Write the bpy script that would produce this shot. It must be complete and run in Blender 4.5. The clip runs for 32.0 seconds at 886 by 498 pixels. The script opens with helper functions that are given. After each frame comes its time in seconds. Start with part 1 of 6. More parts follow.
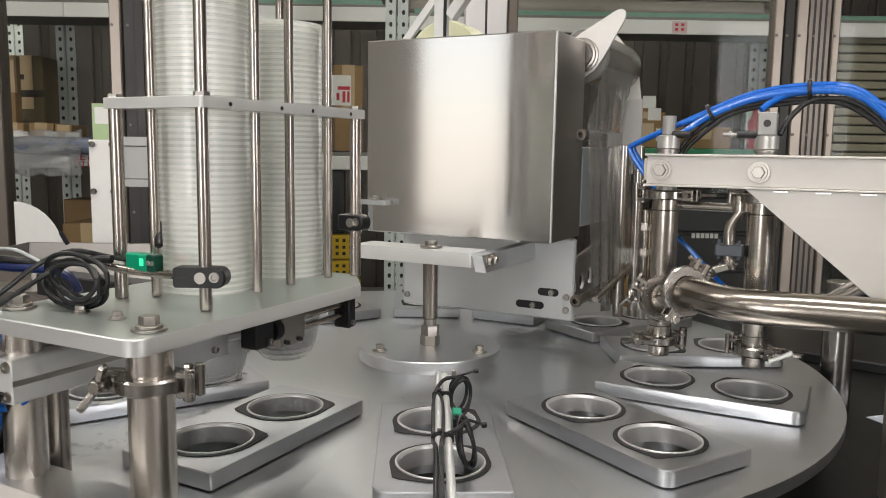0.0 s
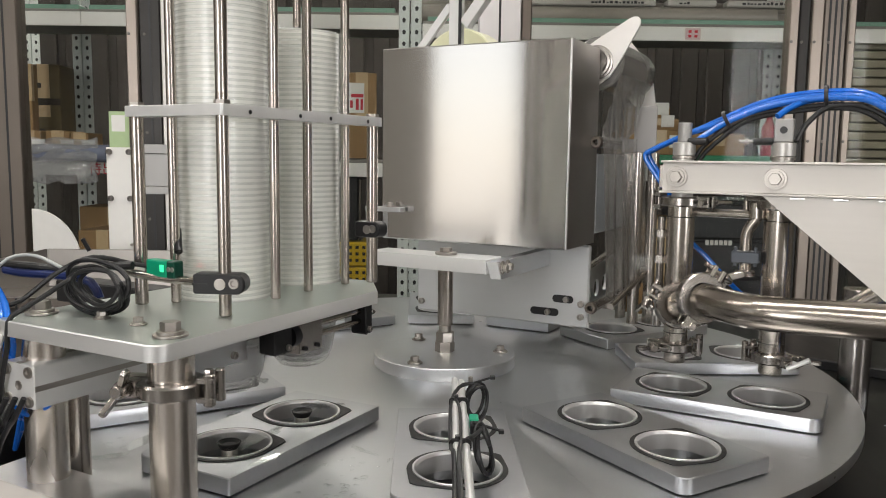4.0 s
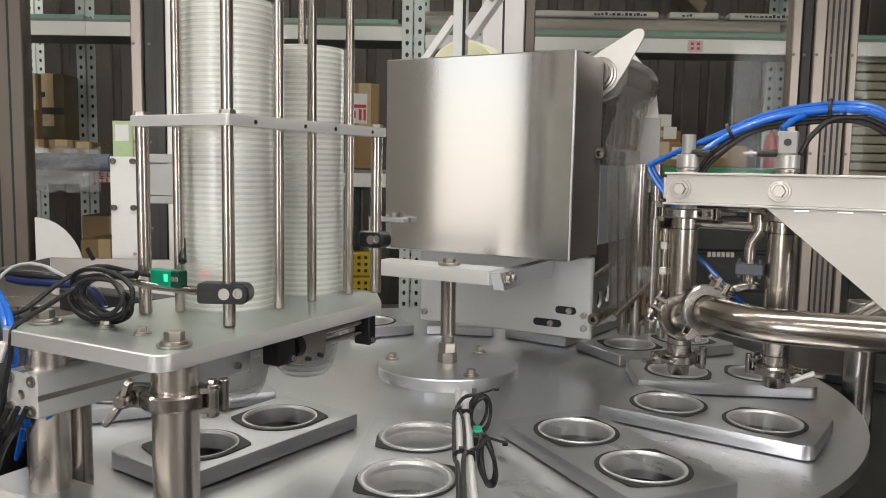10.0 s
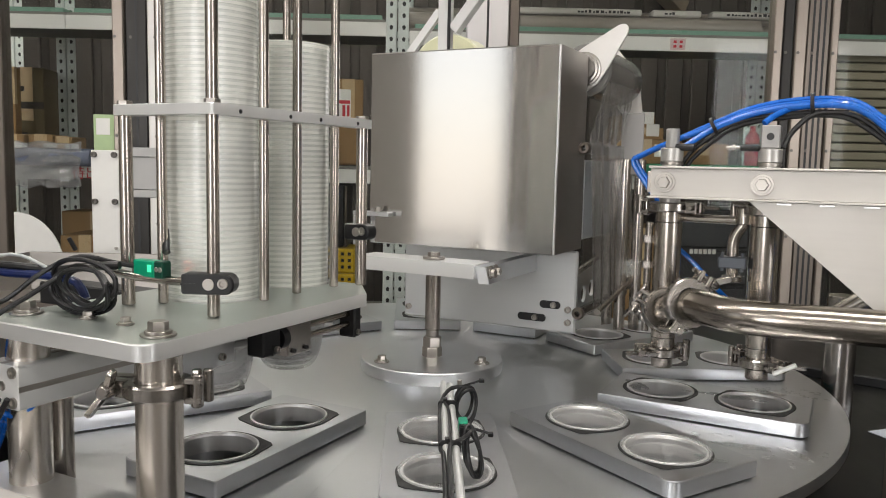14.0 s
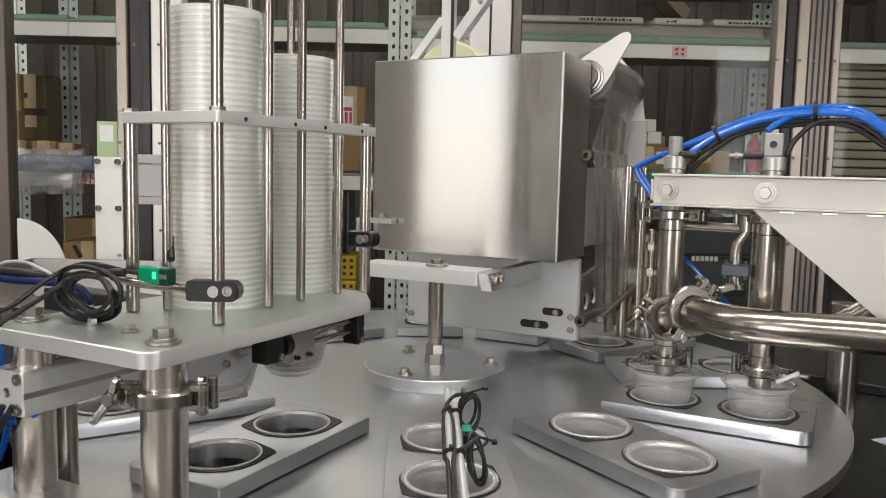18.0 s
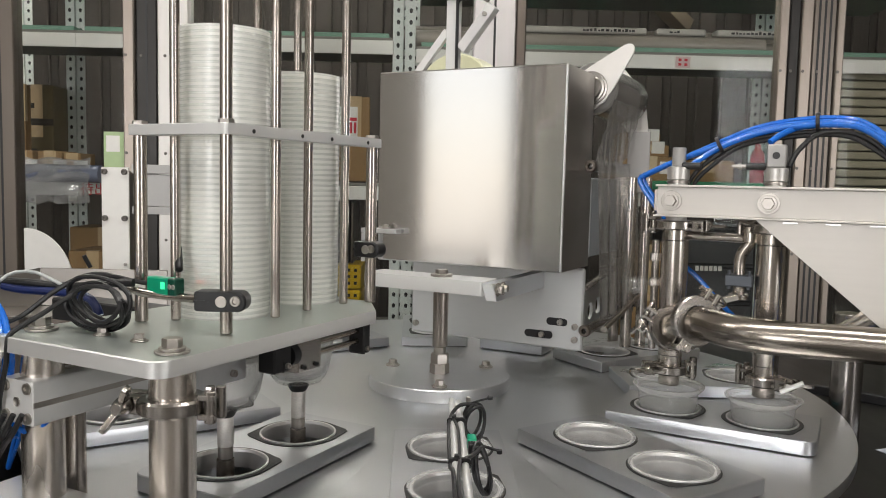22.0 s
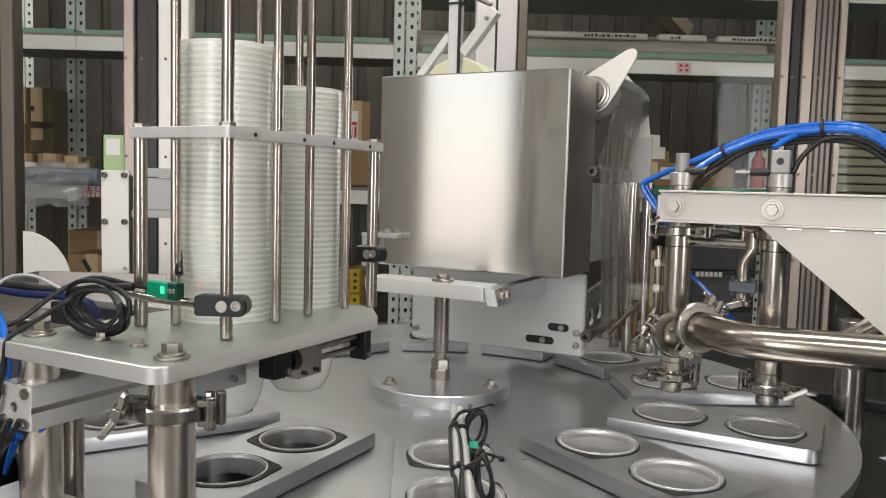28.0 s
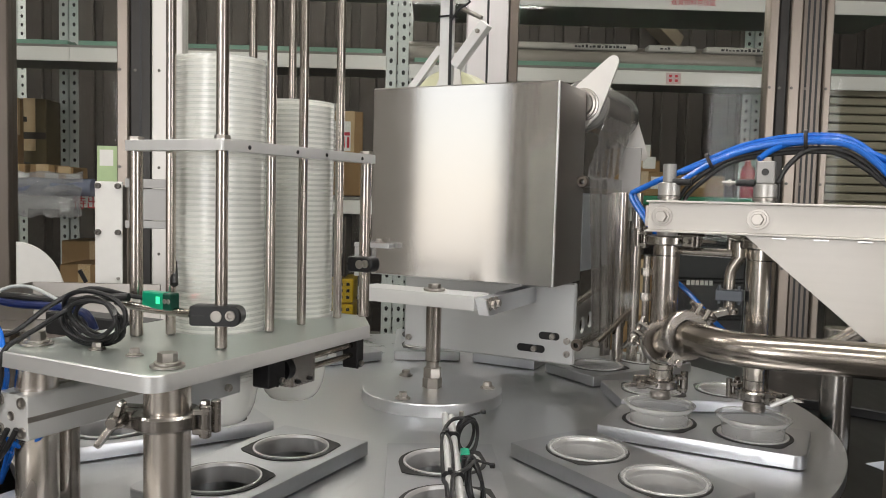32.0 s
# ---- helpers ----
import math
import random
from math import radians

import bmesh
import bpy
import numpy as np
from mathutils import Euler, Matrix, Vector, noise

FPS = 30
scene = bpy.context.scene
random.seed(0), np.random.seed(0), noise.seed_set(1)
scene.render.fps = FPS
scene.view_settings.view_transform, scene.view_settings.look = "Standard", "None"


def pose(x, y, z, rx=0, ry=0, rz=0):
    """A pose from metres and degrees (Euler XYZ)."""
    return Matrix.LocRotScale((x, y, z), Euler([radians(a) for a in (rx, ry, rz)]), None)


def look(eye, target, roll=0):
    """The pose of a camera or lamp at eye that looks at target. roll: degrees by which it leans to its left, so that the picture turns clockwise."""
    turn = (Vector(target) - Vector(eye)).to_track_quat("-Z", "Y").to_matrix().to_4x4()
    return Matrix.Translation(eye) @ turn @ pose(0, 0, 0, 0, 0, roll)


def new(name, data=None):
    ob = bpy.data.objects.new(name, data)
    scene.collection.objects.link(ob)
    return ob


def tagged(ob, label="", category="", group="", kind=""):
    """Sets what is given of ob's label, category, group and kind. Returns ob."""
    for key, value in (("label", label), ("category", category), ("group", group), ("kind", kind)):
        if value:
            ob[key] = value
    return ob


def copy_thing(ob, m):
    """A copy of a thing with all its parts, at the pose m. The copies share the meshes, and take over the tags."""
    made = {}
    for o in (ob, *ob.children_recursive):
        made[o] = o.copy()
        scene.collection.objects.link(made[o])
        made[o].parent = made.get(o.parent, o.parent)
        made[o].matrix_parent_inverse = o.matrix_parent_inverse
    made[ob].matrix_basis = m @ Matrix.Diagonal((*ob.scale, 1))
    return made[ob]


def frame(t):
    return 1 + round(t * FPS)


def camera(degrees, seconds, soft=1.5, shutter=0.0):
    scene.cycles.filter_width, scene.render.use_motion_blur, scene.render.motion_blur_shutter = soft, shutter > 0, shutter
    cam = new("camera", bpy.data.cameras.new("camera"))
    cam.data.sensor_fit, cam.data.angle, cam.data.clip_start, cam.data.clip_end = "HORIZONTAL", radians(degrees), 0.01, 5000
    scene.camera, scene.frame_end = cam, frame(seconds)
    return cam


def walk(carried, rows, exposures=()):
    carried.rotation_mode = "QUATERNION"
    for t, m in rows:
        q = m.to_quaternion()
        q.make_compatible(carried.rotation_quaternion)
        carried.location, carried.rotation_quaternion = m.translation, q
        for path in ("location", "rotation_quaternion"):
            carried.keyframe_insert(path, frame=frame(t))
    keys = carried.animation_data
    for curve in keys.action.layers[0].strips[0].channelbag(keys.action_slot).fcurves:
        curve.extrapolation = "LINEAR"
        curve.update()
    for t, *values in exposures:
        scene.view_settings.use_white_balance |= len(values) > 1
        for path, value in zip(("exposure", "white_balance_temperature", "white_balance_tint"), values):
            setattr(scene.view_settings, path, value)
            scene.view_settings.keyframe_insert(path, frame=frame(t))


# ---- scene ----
cam = camera(58.47, 32.0, soft=1.0)
PATH = [
    (0, (0.0085, -1.3059, 1.3253), (0.0259, 0.6787, 1.0779), 0.84),
    (0.5, (0.007, -1.3058, 1.3246), (0.0191, 0.6788, 1.0767), 0.79),
    (1, (0.0061, -1.3059, 1.325), (0.0135, 0.6787, 1.0776), 0.80),
    (1.5, (0.0056, -1.3079, 1.3252), (0.009, 0.6769, 1.0793), 0.79),
    (2, (0.0058, -1.3107, 1.3257), (0.0052, 0.6746, 1.0833), 0.81),
    (2.5, (0.0052, -1.3112, 1.325), (0.0015, 0.6745, 1.086), 0.82),
    (3, (0.0043, -1.3128, 1.326), (-0.0018, 0.6733, 1.0903), 0.81),
    (3.5, (0.0035, -1.3117, 1.3253), (-0.0054, 0.6748, 1.0933), 0.78),
    (5.5, (0.0003, -1.3034, 1.3253), (-0.0185, 0.6835, 1.0971), 0.87),
    (6, (0.0007, -1.3071, 1.3251), (-0.0198, 0.6802, 1.1012), 0.93),
    (6.5, (0.0006, -1.3092, 1.3256), (-0.0207, 0.6787, 1.1069), 0.95),
    (7, (0.0006, -1.3142, 1.326), (-0.0208, 0.6742, 1.1123), 0.97),
    (7.5, (0.002, -1.3183, 1.327), (-0.0192, 0.6706, 1.1175), 0.95),
    (8, (0.0011, -1.3171, 1.3268), (-0.0199, 0.6721, 1.1202), 0.93),
    (8.5, (-0.0001, -1.3119, 1.3268), (-0.0217, 0.6772, 1.1198), 0.92),
    (9, (-0.0007, -1.3081, 1.3259), (-0.0215, 0.6811, 1.1195), 0.93),
    (9.5, (-0.0001, -1.3069, 1.3264), (-0.0193, 0.6824, 1.1209), 0.96),
    (10, (-0.0006, -1.3085, 1.3254), (-0.0159, 0.681, 1.1214), 1.02),
    (10.5, (0.0001, -1.3133, 1.3259), (-0.0083, 0.6762, 1.1214), 1.01),
    (11, (0.0003, -1.3133, 1.3235), (0.001, 0.6762, 1.1187), 1.05),
    (11.5, (-0.0015, -1.3153, 1.3203), (0.0098, 0.674, 1.114), 1.02),
    (12, (-0.0022, -1.3165, 1.3206), (0.0188, 0.6726, 1.1128), 1.04),
    (12.5, (-0.0018, -1.3176, 1.3191), (0.0248, 0.6713, 1.1109), 1.04),
    (13, (-0.0022, -1.3145, 1.3196), (0.0256, 0.6743, 1.1101), 1.08),
    (13.5, (-0.0037, -1.3107, 1.3187), (0.0252, 0.6781, 1.1093), 1.17),
    (14, (-0.0034, -1.3082, 1.3181), (0.0243, 0.6808, 1.1104), 1.24),
    (14.5, (-0.0042, -1.3102, 1.319), (0.0213, 0.6791, 1.1135), 1.21),
    (16.5, (-0.0044, -1.3111, 1.3191), (0.0183, 0.6788, 1.1198), 1.21),
    (17, (-0.0046, -1.3103, 1.319), (0.018, 0.6799, 1.1227), 1.25),
    (17.5, (-0.0056, -1.3086, 1.3187), (0.0179, 0.6819, 1.1247), 1.30),
    (18, (-0.0063, -1.3096, 1.3191), (0.0179, 0.6811, 1.128), 1.31),
    (18.5, (-0.0063, -1.3103, 1.3192), (0.0167, 0.6806, 1.1307), 1.32),
    (19, (-0.0059, -1.3117, 1.3199), (0.0163, 0.6795, 1.1334), 1.32),
    (19.5, (-0.007, -1.3136, 1.3203), (0.0152, 0.6779, 1.1373), 1.33),
    (20, (-0.0084, -1.3167, 1.3208), (0.0132, 0.6752, 1.1424), 1.32),
    (20.5, (-0.0085, -1.3183, 1.3213), (0.0115, 0.674, 1.1468), 1.32),
    (21, (-0.0075, -1.3188, 1.3211), (0.0101, 0.6738, 1.15), 1.29),
    (21.5, (-0.0079, -1.3178, 1.3214), (0.0081, 0.675, 1.1524), 1.27),
    (22, (-0.0084, -1.3166, 1.3211), (0.0065, 0.6763, 1.153), 1.32),
    (22.5, (-0.0089, -1.3163, 1.322), (0.0057, 0.6765, 1.1535), 1.35),
    (23, (-0.0091, -1.3178, 1.3212), (0.0044, 0.6752, 1.1537), 1.35),
    (23.5, (-0.0094, -1.3161, 1.3215), (0.0038, 0.6767, 1.1528), 1.44),
    (24, (-0.0107, -1.3109, 1.3204), (0.0028, 0.6819, 1.1517), 1.44),
    (24.5, (-0.0113, -1.311, 1.3203), (0.0021, 0.6819, 1.1535), 1.50),
    (25, (-0.0113, -1.3129, 1.3201), (0.0013, 0.6802, 1.1547), 1.48),
    (25.5, (-0.011, -1.3114, 1.3204), (0.0016, 0.6818, 1.1557), 1.50),
    (27.5, (-0.0114, -1.3115, 1.3202), (0.0039, 0.6823, 1.1632), 1.58),
    (28, (-0.0118, -1.3098, 1.3209), (0.0049, 0.684, 1.1645), 1.56),
    (28.5, (-0.0121, -1.3066, 1.3199), (0.0052, 0.6873, 1.1643), 1.51),
    (29, (-0.012, -1.3075, 1.3208), (0.0073, 0.6863, 1.1643), 1.49),
    (29.5, (-0.0112, -1.3097, 1.3215), (0.0096, 0.6842, 1.1672), 1.54),
    (30, (-0.0112, -1.3124, 1.3215), (0.0104, 0.6817, 1.1706), 1.48),
    (30.5, (-0.011, -1.3138, 1.3221), (0.0122, 0.6806, 1.1742), 1.54),
    (31, (-0.0113, -1.3171, 1.3214), (0.0152, 0.6777, 1.1798), 1.53),
    (31.5, (-0.0109, -1.3202, 1.323), (0.0199, 0.6748, 1.1852), 1.53),
    (32, (-0.01, -1.3245, 1.323), (0.024, 0.6708, 1.1903), 1.44),
]
walk(cam, [(t, look(eye, target, roll)) for t, eye, target, roll in PATH])
scene.view_settings.exposure = 0.0

# ---- world, daylight and lamps ----
world = bpy.data.worlds.new("world")
scene.world = world
world.use_nodes = True
wn = world.node_tree.nodes
sky = wn.new("ShaderNodeTexSky")
sky.sky_type, sky.sun_disc = "NISHITA", False
sky.sun_elevation, sky.sun_rotation = radians(40), radians(230)
wn["Background"].inputs["Strength"].default_value = 0.05
world.node_tree.links.new(sky.outputs["Color"], wn["Background"].inputs["Color"])

ROOM = dict(x0=-3.6, x1=4.2, y0=-4.6, y1=8.0, z1=3.3)
# windows: wall, centre along the wall, width, sill, head
WINDOWS = [("west", -2.62, 0.92, 0.02, 3.1), ("south", -2.3, 1.6, 0.9, 2.6), ("south", 3.3, 1.4, 0.9, 2.6)]
GLOW = {"west": 0.9, "south": 9.0}  # radiance of the daylight in the openings


def area(name, m, sx, sy, watts, colour=(1, 1, 1)):
    lamp = bpy.data.lights.new(name, "AREA")
    lamp.shape, lamp.size, lamp.size_y, lamp.energy, lamp.color = "RECTANGLE", sx, sy, watts, colour
    ob = new(name, lamp)
    ob.matrix_world = m
    return ob


for wall, c, w, s, h in WINDOWS:
    zc = (s + h) / 2
    if wall == "west":
        m = look((ROOM["x0"] - 0.21, c, zc), (0, c, zc))
    else:
        m = look((c, ROOM["y0"] - 0.21, zc), (c, 0, zc))
    area("daylight", m, w + 0.5, h - s + 0.5, GLOW[wall] * math.pi * (w + 0.5) * (h - s + 0.5), (1.0, 0.98, 0.975))
# ceiling tube lights in rows; those past y = 2 are added, out of view
TUBES = [(x, y) for x in (-1.8, 0.1) for y in (-2.4, -0.6)] + [(0.27, -4.2)] + [(x, 2.2) for x in (-2.2, -0.7, 0.8)] + [(x, 4.6) for x in (-1.5, 0.1, 1.7)]
for x, y in TUBES:
    z = 3.025 if y < 2 else 2.85 if y < 3 else 3.0
    area("tube_light", look((x, y, z), (x, y, 0)), 1.4, 0.09, 6 if y > 2 else 24 if x > -1 else 14, (1.0, 0.957, 0.9))
    if y > 2:  # added pendants also brighten the ceiling that the table's front mirrors
        area("tube_light", look((x, y, z + 0.08), (x, y, 5)), 1.4, 0.09, 38 if y < 3 else 120, (1.0, 0.965, 0.92))

# ---- materials ----
MATS = {}


def mat(name, base, rough=0.5, metal=0.0, grain=0.0, scale=40.0, stretch=(1, 1, 1), bump=0.0, spread=0.06, coat=0.0, aniso=0.0, trans=0.0, ior=1.45, alpha=1.0, sub=0.0, emit=None, piece=0.0):
    """Procedural surface: base colour with fine grain and broad stains, roughness that varies with them, and fine relief."""
    if name in MATS:
        return MATS[name]
    m = bpy.data.materials.new(name)
    m.use_nodes = True
    nt = m.node_tree
    n, l = nt.nodes, nt.links
    b = n["Principled BSDF"]
    b.inputs["Roughness"].default_value, b.inputs["Metallic"].default_value = rough, metal
    b.inputs["Coat Weight"].default_value, b.inputs["Anisotropic"].default_value = coat, aniso
    b.inputs["Transmission Weight"].default_value, b.inputs["IOR"].default_value, b.inputs["Alpha"].default_value = trans, ior, alpha
    b.inputs["Base Color"].default_value = (*base, 1)
    if aniso:  # brushed: reflections smear along the upright
        along = n.new("ShaderNodeCombineXYZ")
        along.inputs["Z"].default_value = 1.0
        l.new(along.outputs[0], b.inputs["Tangent"])
    if sub:
        b.inputs["Subsurface Weight"].default_value, b.inputs["Subsurface Radius"].default_value = sub, (0.01, 0.01, 0.01)
    if emit:
        b.inputs["Emission Color"].default_value, b.inputs["Emission Strength"].default_value = (*emit[0], 1), emit[1]
    if spread or grain:
        co = n.new("ShaderNodeTexCoord")
        mp = n.new("ShaderNodeMapping")
        mp.inputs["Scale"].default_value = stretch
        fine, wide = n.new("ShaderNodeTexNoise"), n.new("ShaderNodeTexNoise")
        fine.inputs["Scale"].default_value, fine.inputs["Detail"].default_value = scale, 4
        wide.inputs["Scale"].default_value, wide.inputs["Detail"].default_value = scale * 0.11, 5
        l.new(co.outputs["Object"], mp.inputs["Vector"])
        l.new(mp.outputs["Vector"], fine.inputs["Vector"])
        l.new(co.outputs["Object"], wide.inputs["Vector"])
        mix = n.new("ShaderNodeMix")
        mix.data_type = "RGBA"
        lo, hi = (tuple(max(0, min(1, c * (1 + s * (spread + grain)))) for c in base) for s in (-1, 1))
        mix.inputs["A"].default_value, mix.inputs["B"].default_value = (*lo, 1), (*hi, 1)
        add = n.new("ShaderNodeMath")
        add.operation = "ADD"
        half = n.new("ShaderNodeMath")
        half.operation = "MULTIPLY"
        half.inputs[1].default_value = 0.5
        l.new(fine.outputs["Fac"], add.inputs[0])
        l.new(wide.outputs["Fac"], add.inputs[1])
        l.new(add.outputs[0], half.inputs[0])
        fac = half.outputs[0]
        if piece:
            info, pm = n.new("ShaderNodeObjectInfo"), n.new("ShaderNodeMath")
            pm.operation, pm.inputs[1].default_value = "MULTIPLY_ADD", piece
            l.new(info.outputs["Random"], pm.inputs[0])
            l.new(fac, pm.inputs[2])
            fac = pm.outputs[0]
        l.new(fac, mix.inputs["Factor"])
        l.new(mix.outputs["Result"], b.inputs["Base Color"])
        ra = n.new("ShaderNodeMapRange")
        ra.inputs["From Min"].default_value, ra.inputs["From Max"].default_value = 0.3, 0.7
        ra.inputs["To Min"].default_value, ra.inputs["To Max"].default_value = max(0.02, rough * (0.9 if metal > 0.5 else 0.8)), min(1, rough * (1.1 if metal > 0.5 else 1.22))
        l.new(half.outputs[0], ra.inputs["Value"])
        l.new(ra.outputs["Result"], b.inputs["Roughness"])
        if bump:
            bp = n.new("ShaderNodeBump")
            bp.inputs["Strength"].default_value, bp.inputs["Distance"].default_value = bump, 0.001
            l.new(fine.outputs["Fac"], bp.inputs["Height"])
            l.new(bp.outputs["Normal"], b.inputs["Normal"])
    MATS[name] = m
    return m


POST = mat("enclosure_profile", (0.15, 0.128, 0.11), 0.35, 0.75, 0.05, 120, (1, 1, 0.02), 0.03)
STEEL = mat("stainless_tube", (0.54, 0.5, 0.455), 0.24, 1.0, 0.0, 12, (1, 1, 0.2), 0.0, spread=0.02)
STEEL_V = mat("stainless_brushed_sheet", (0.72, 0.71, 0.695), 0.14, 1.0, 0.02, 260, (1, 1, 0.01), 0.0, spread=0.01, aniso=0.93)
STEEL_COLUMN = mat("stainless_column", (0.74, 0.69, 0.635), 0.27, 1.0, 0.0, 12, (1, 1, 0.2), 0.0, spread=0.02)
STEEL_PIPE = mat("stainless_pipe", (0.31, 0.28, 0.245), 0.22, 1.0, 0.02, 30, (0.2, 1, 1), 0.0, spread=0.02)
STEEL_ROD = mat("ground_steel_rod", (0.46, 0.415, 0.375), 0.25, 1.0, 0.0, 20, (1, 1, 0.05), 0.0, spread=0.02)
CAST = mat("cast_stainless_clamp", (0.4, 0.375, 0.35), 0.24, 1.0, 0.02, 60, (1, 1, 1), 0.0)
ALU = mat("anodised_aluminium", (0.64, 0.65, 0.665), 0.32, 1.0, 0.05, 160, (1, 0.06, 1), 0.02, spread=0.03)
ALU_LIGHT = mat("light_aluminium", (0.7, 0.7, 0.69), 0.36, 0.4, 0.02, 80, (1, 0.08, 1), 0.0, spread=0.03)
CARRIER = mat("carrier_aluminium", (0.58, 0.595, 0.62), 0.32, 1.0, 0.05, 160, (1, 0.06, 1), 0.02, spread=0.03)
TABLE = mat("turntable_steel", (0.65, 0.665, 0.68), 0.3, 1.0, 0.02, 45, (1, 1, 1), 0.0, spread=0.02)
BORE = mat("machined_bore", (0.76, 0.755, 0.75), 0.32, 0.75, 0.06, 220, (1, 1, 0.03), 0.0, spread=0.03)
RIM = mat("bright_rim", (0.8, 0.8, 0.79), 0.3, 0.6, 0.02, 100)
CHANNEL = mat("satin_steel_channel", (0.58, 0.555, 0.52), 0.42, 0.25, 0.04, 140, (0.05, 1, 1), 0.04)
BOLT = mat("bolt_steel", (0.4, 0.375, 0.345), 0.38, 1.0, 0.03, 80, (1, 1, 1), 0.0)
RUBBER = mat("black_rubber", (0.014, 0.014, 0.014), 0.55, 0, 0.1, 150)
BLACK = mat("black_plastic", (0.008, 0.008, 0.009), 0.38, 0, 0.1, 180)
CABLE = mat("black_cable", (0.012, 0.012, 0.013), 0.42, 0, 0.1, 150)
BLUE = mat("blue_hose", (0.01, 0.13, 0.56), 0.25, 0, 0.08, 60, coat=0.3)
GREYHOSE = mat("grey_hose", (0.4, 0.42, 0.42), 0.4, 0, 0.06, 60)
WHITE = mat("white_paint", (0.76, 0.75, 0.72), 0.45, 0, 0.02, 50, (1, 1, 1), 0.03)
WHITE_PL = mat("white_plastic", (0.78, 0.77, 0.73), 0.35, 0, 0.03, 60)
GREEN = mat("green_sensor", (0.0, 0.32, 0.17), 0.35, 0, 0.05, 120, coat=0.3)
GREEN_GLOW = mat("green_indicator", (0.1, 0.9, 0.5), 0.3, 0, 0, 10, spread=0, emit=((0.02, 1.0, 0.35), 0.7))
CARD = mat("cardboard", (0.27, 0.165, 0.075), 0.8, 0, 0.08, 60, (1, 1, 0.2), 0.1, piece=0.25)
PAPER = mat("white_label_paper", (0.78, 0.77, 0.74), 0.7, 0, 0.03, 50)
RED_INK = mat("red_ink", (0.55, 0.03, 0.05), 0.6, 0, 0.1, 100)
SHELF = mat("shelf_paint", (0.62, 0.66, 0.64), 0.5, 0, 0.03, 40)
DARK = mat("dark_cabinet", (0.012, 0.012, 0.013), 0.4, 0, 0.1, 60)
WALLM = mat("corrugated_wall_paint", (0.04, 0.033, 0.028), 0.7, 0, 0.06, 20, (1, 1, 0.1), 0.05)
PLASTER = mat("wall_plaster", (0.22, 0.205, 0.18), 0.8, 0, 0.04, 12, (1, 1, 1), 0.06)
CONCRETE = mat("floor_concrete", (0.2, 0.19, 0.18), 0.55, 0, 0.08, 14, (1, 1, 1), 0.08)
CEIL = mat("ceiling_panel", (0.72, 0.7, 0.67), 0.8, 0, 0.03, 10)
YELLOW = mat("yellow_bin", (0.6, 0.4, 0.02), 0.4, 0, 0.06, 60)
FILMROLL = mat("cream_film_roll", (0.62, 0.62, 0.42), 0.35, 0, 0.04, 90, (0.1, 1, 1), 0.03)
PALE = mat("pale_wing_alloy", (0.72, 0.7, 0.67), 0.34, 0.45, 0.06, 30, (1, 1, 1), 0.03)
TEAL = mat("teal_edge", (0.02, 0.3, 0.34), 0.4, 0, 0.05, 60)
BLUEBAG = mat("blue_grey_wrap", (0.16, 0.18, 0.26), 0.25, 0, 0.3, 20, (1, 1, 1), 0.5, coat=0.4)


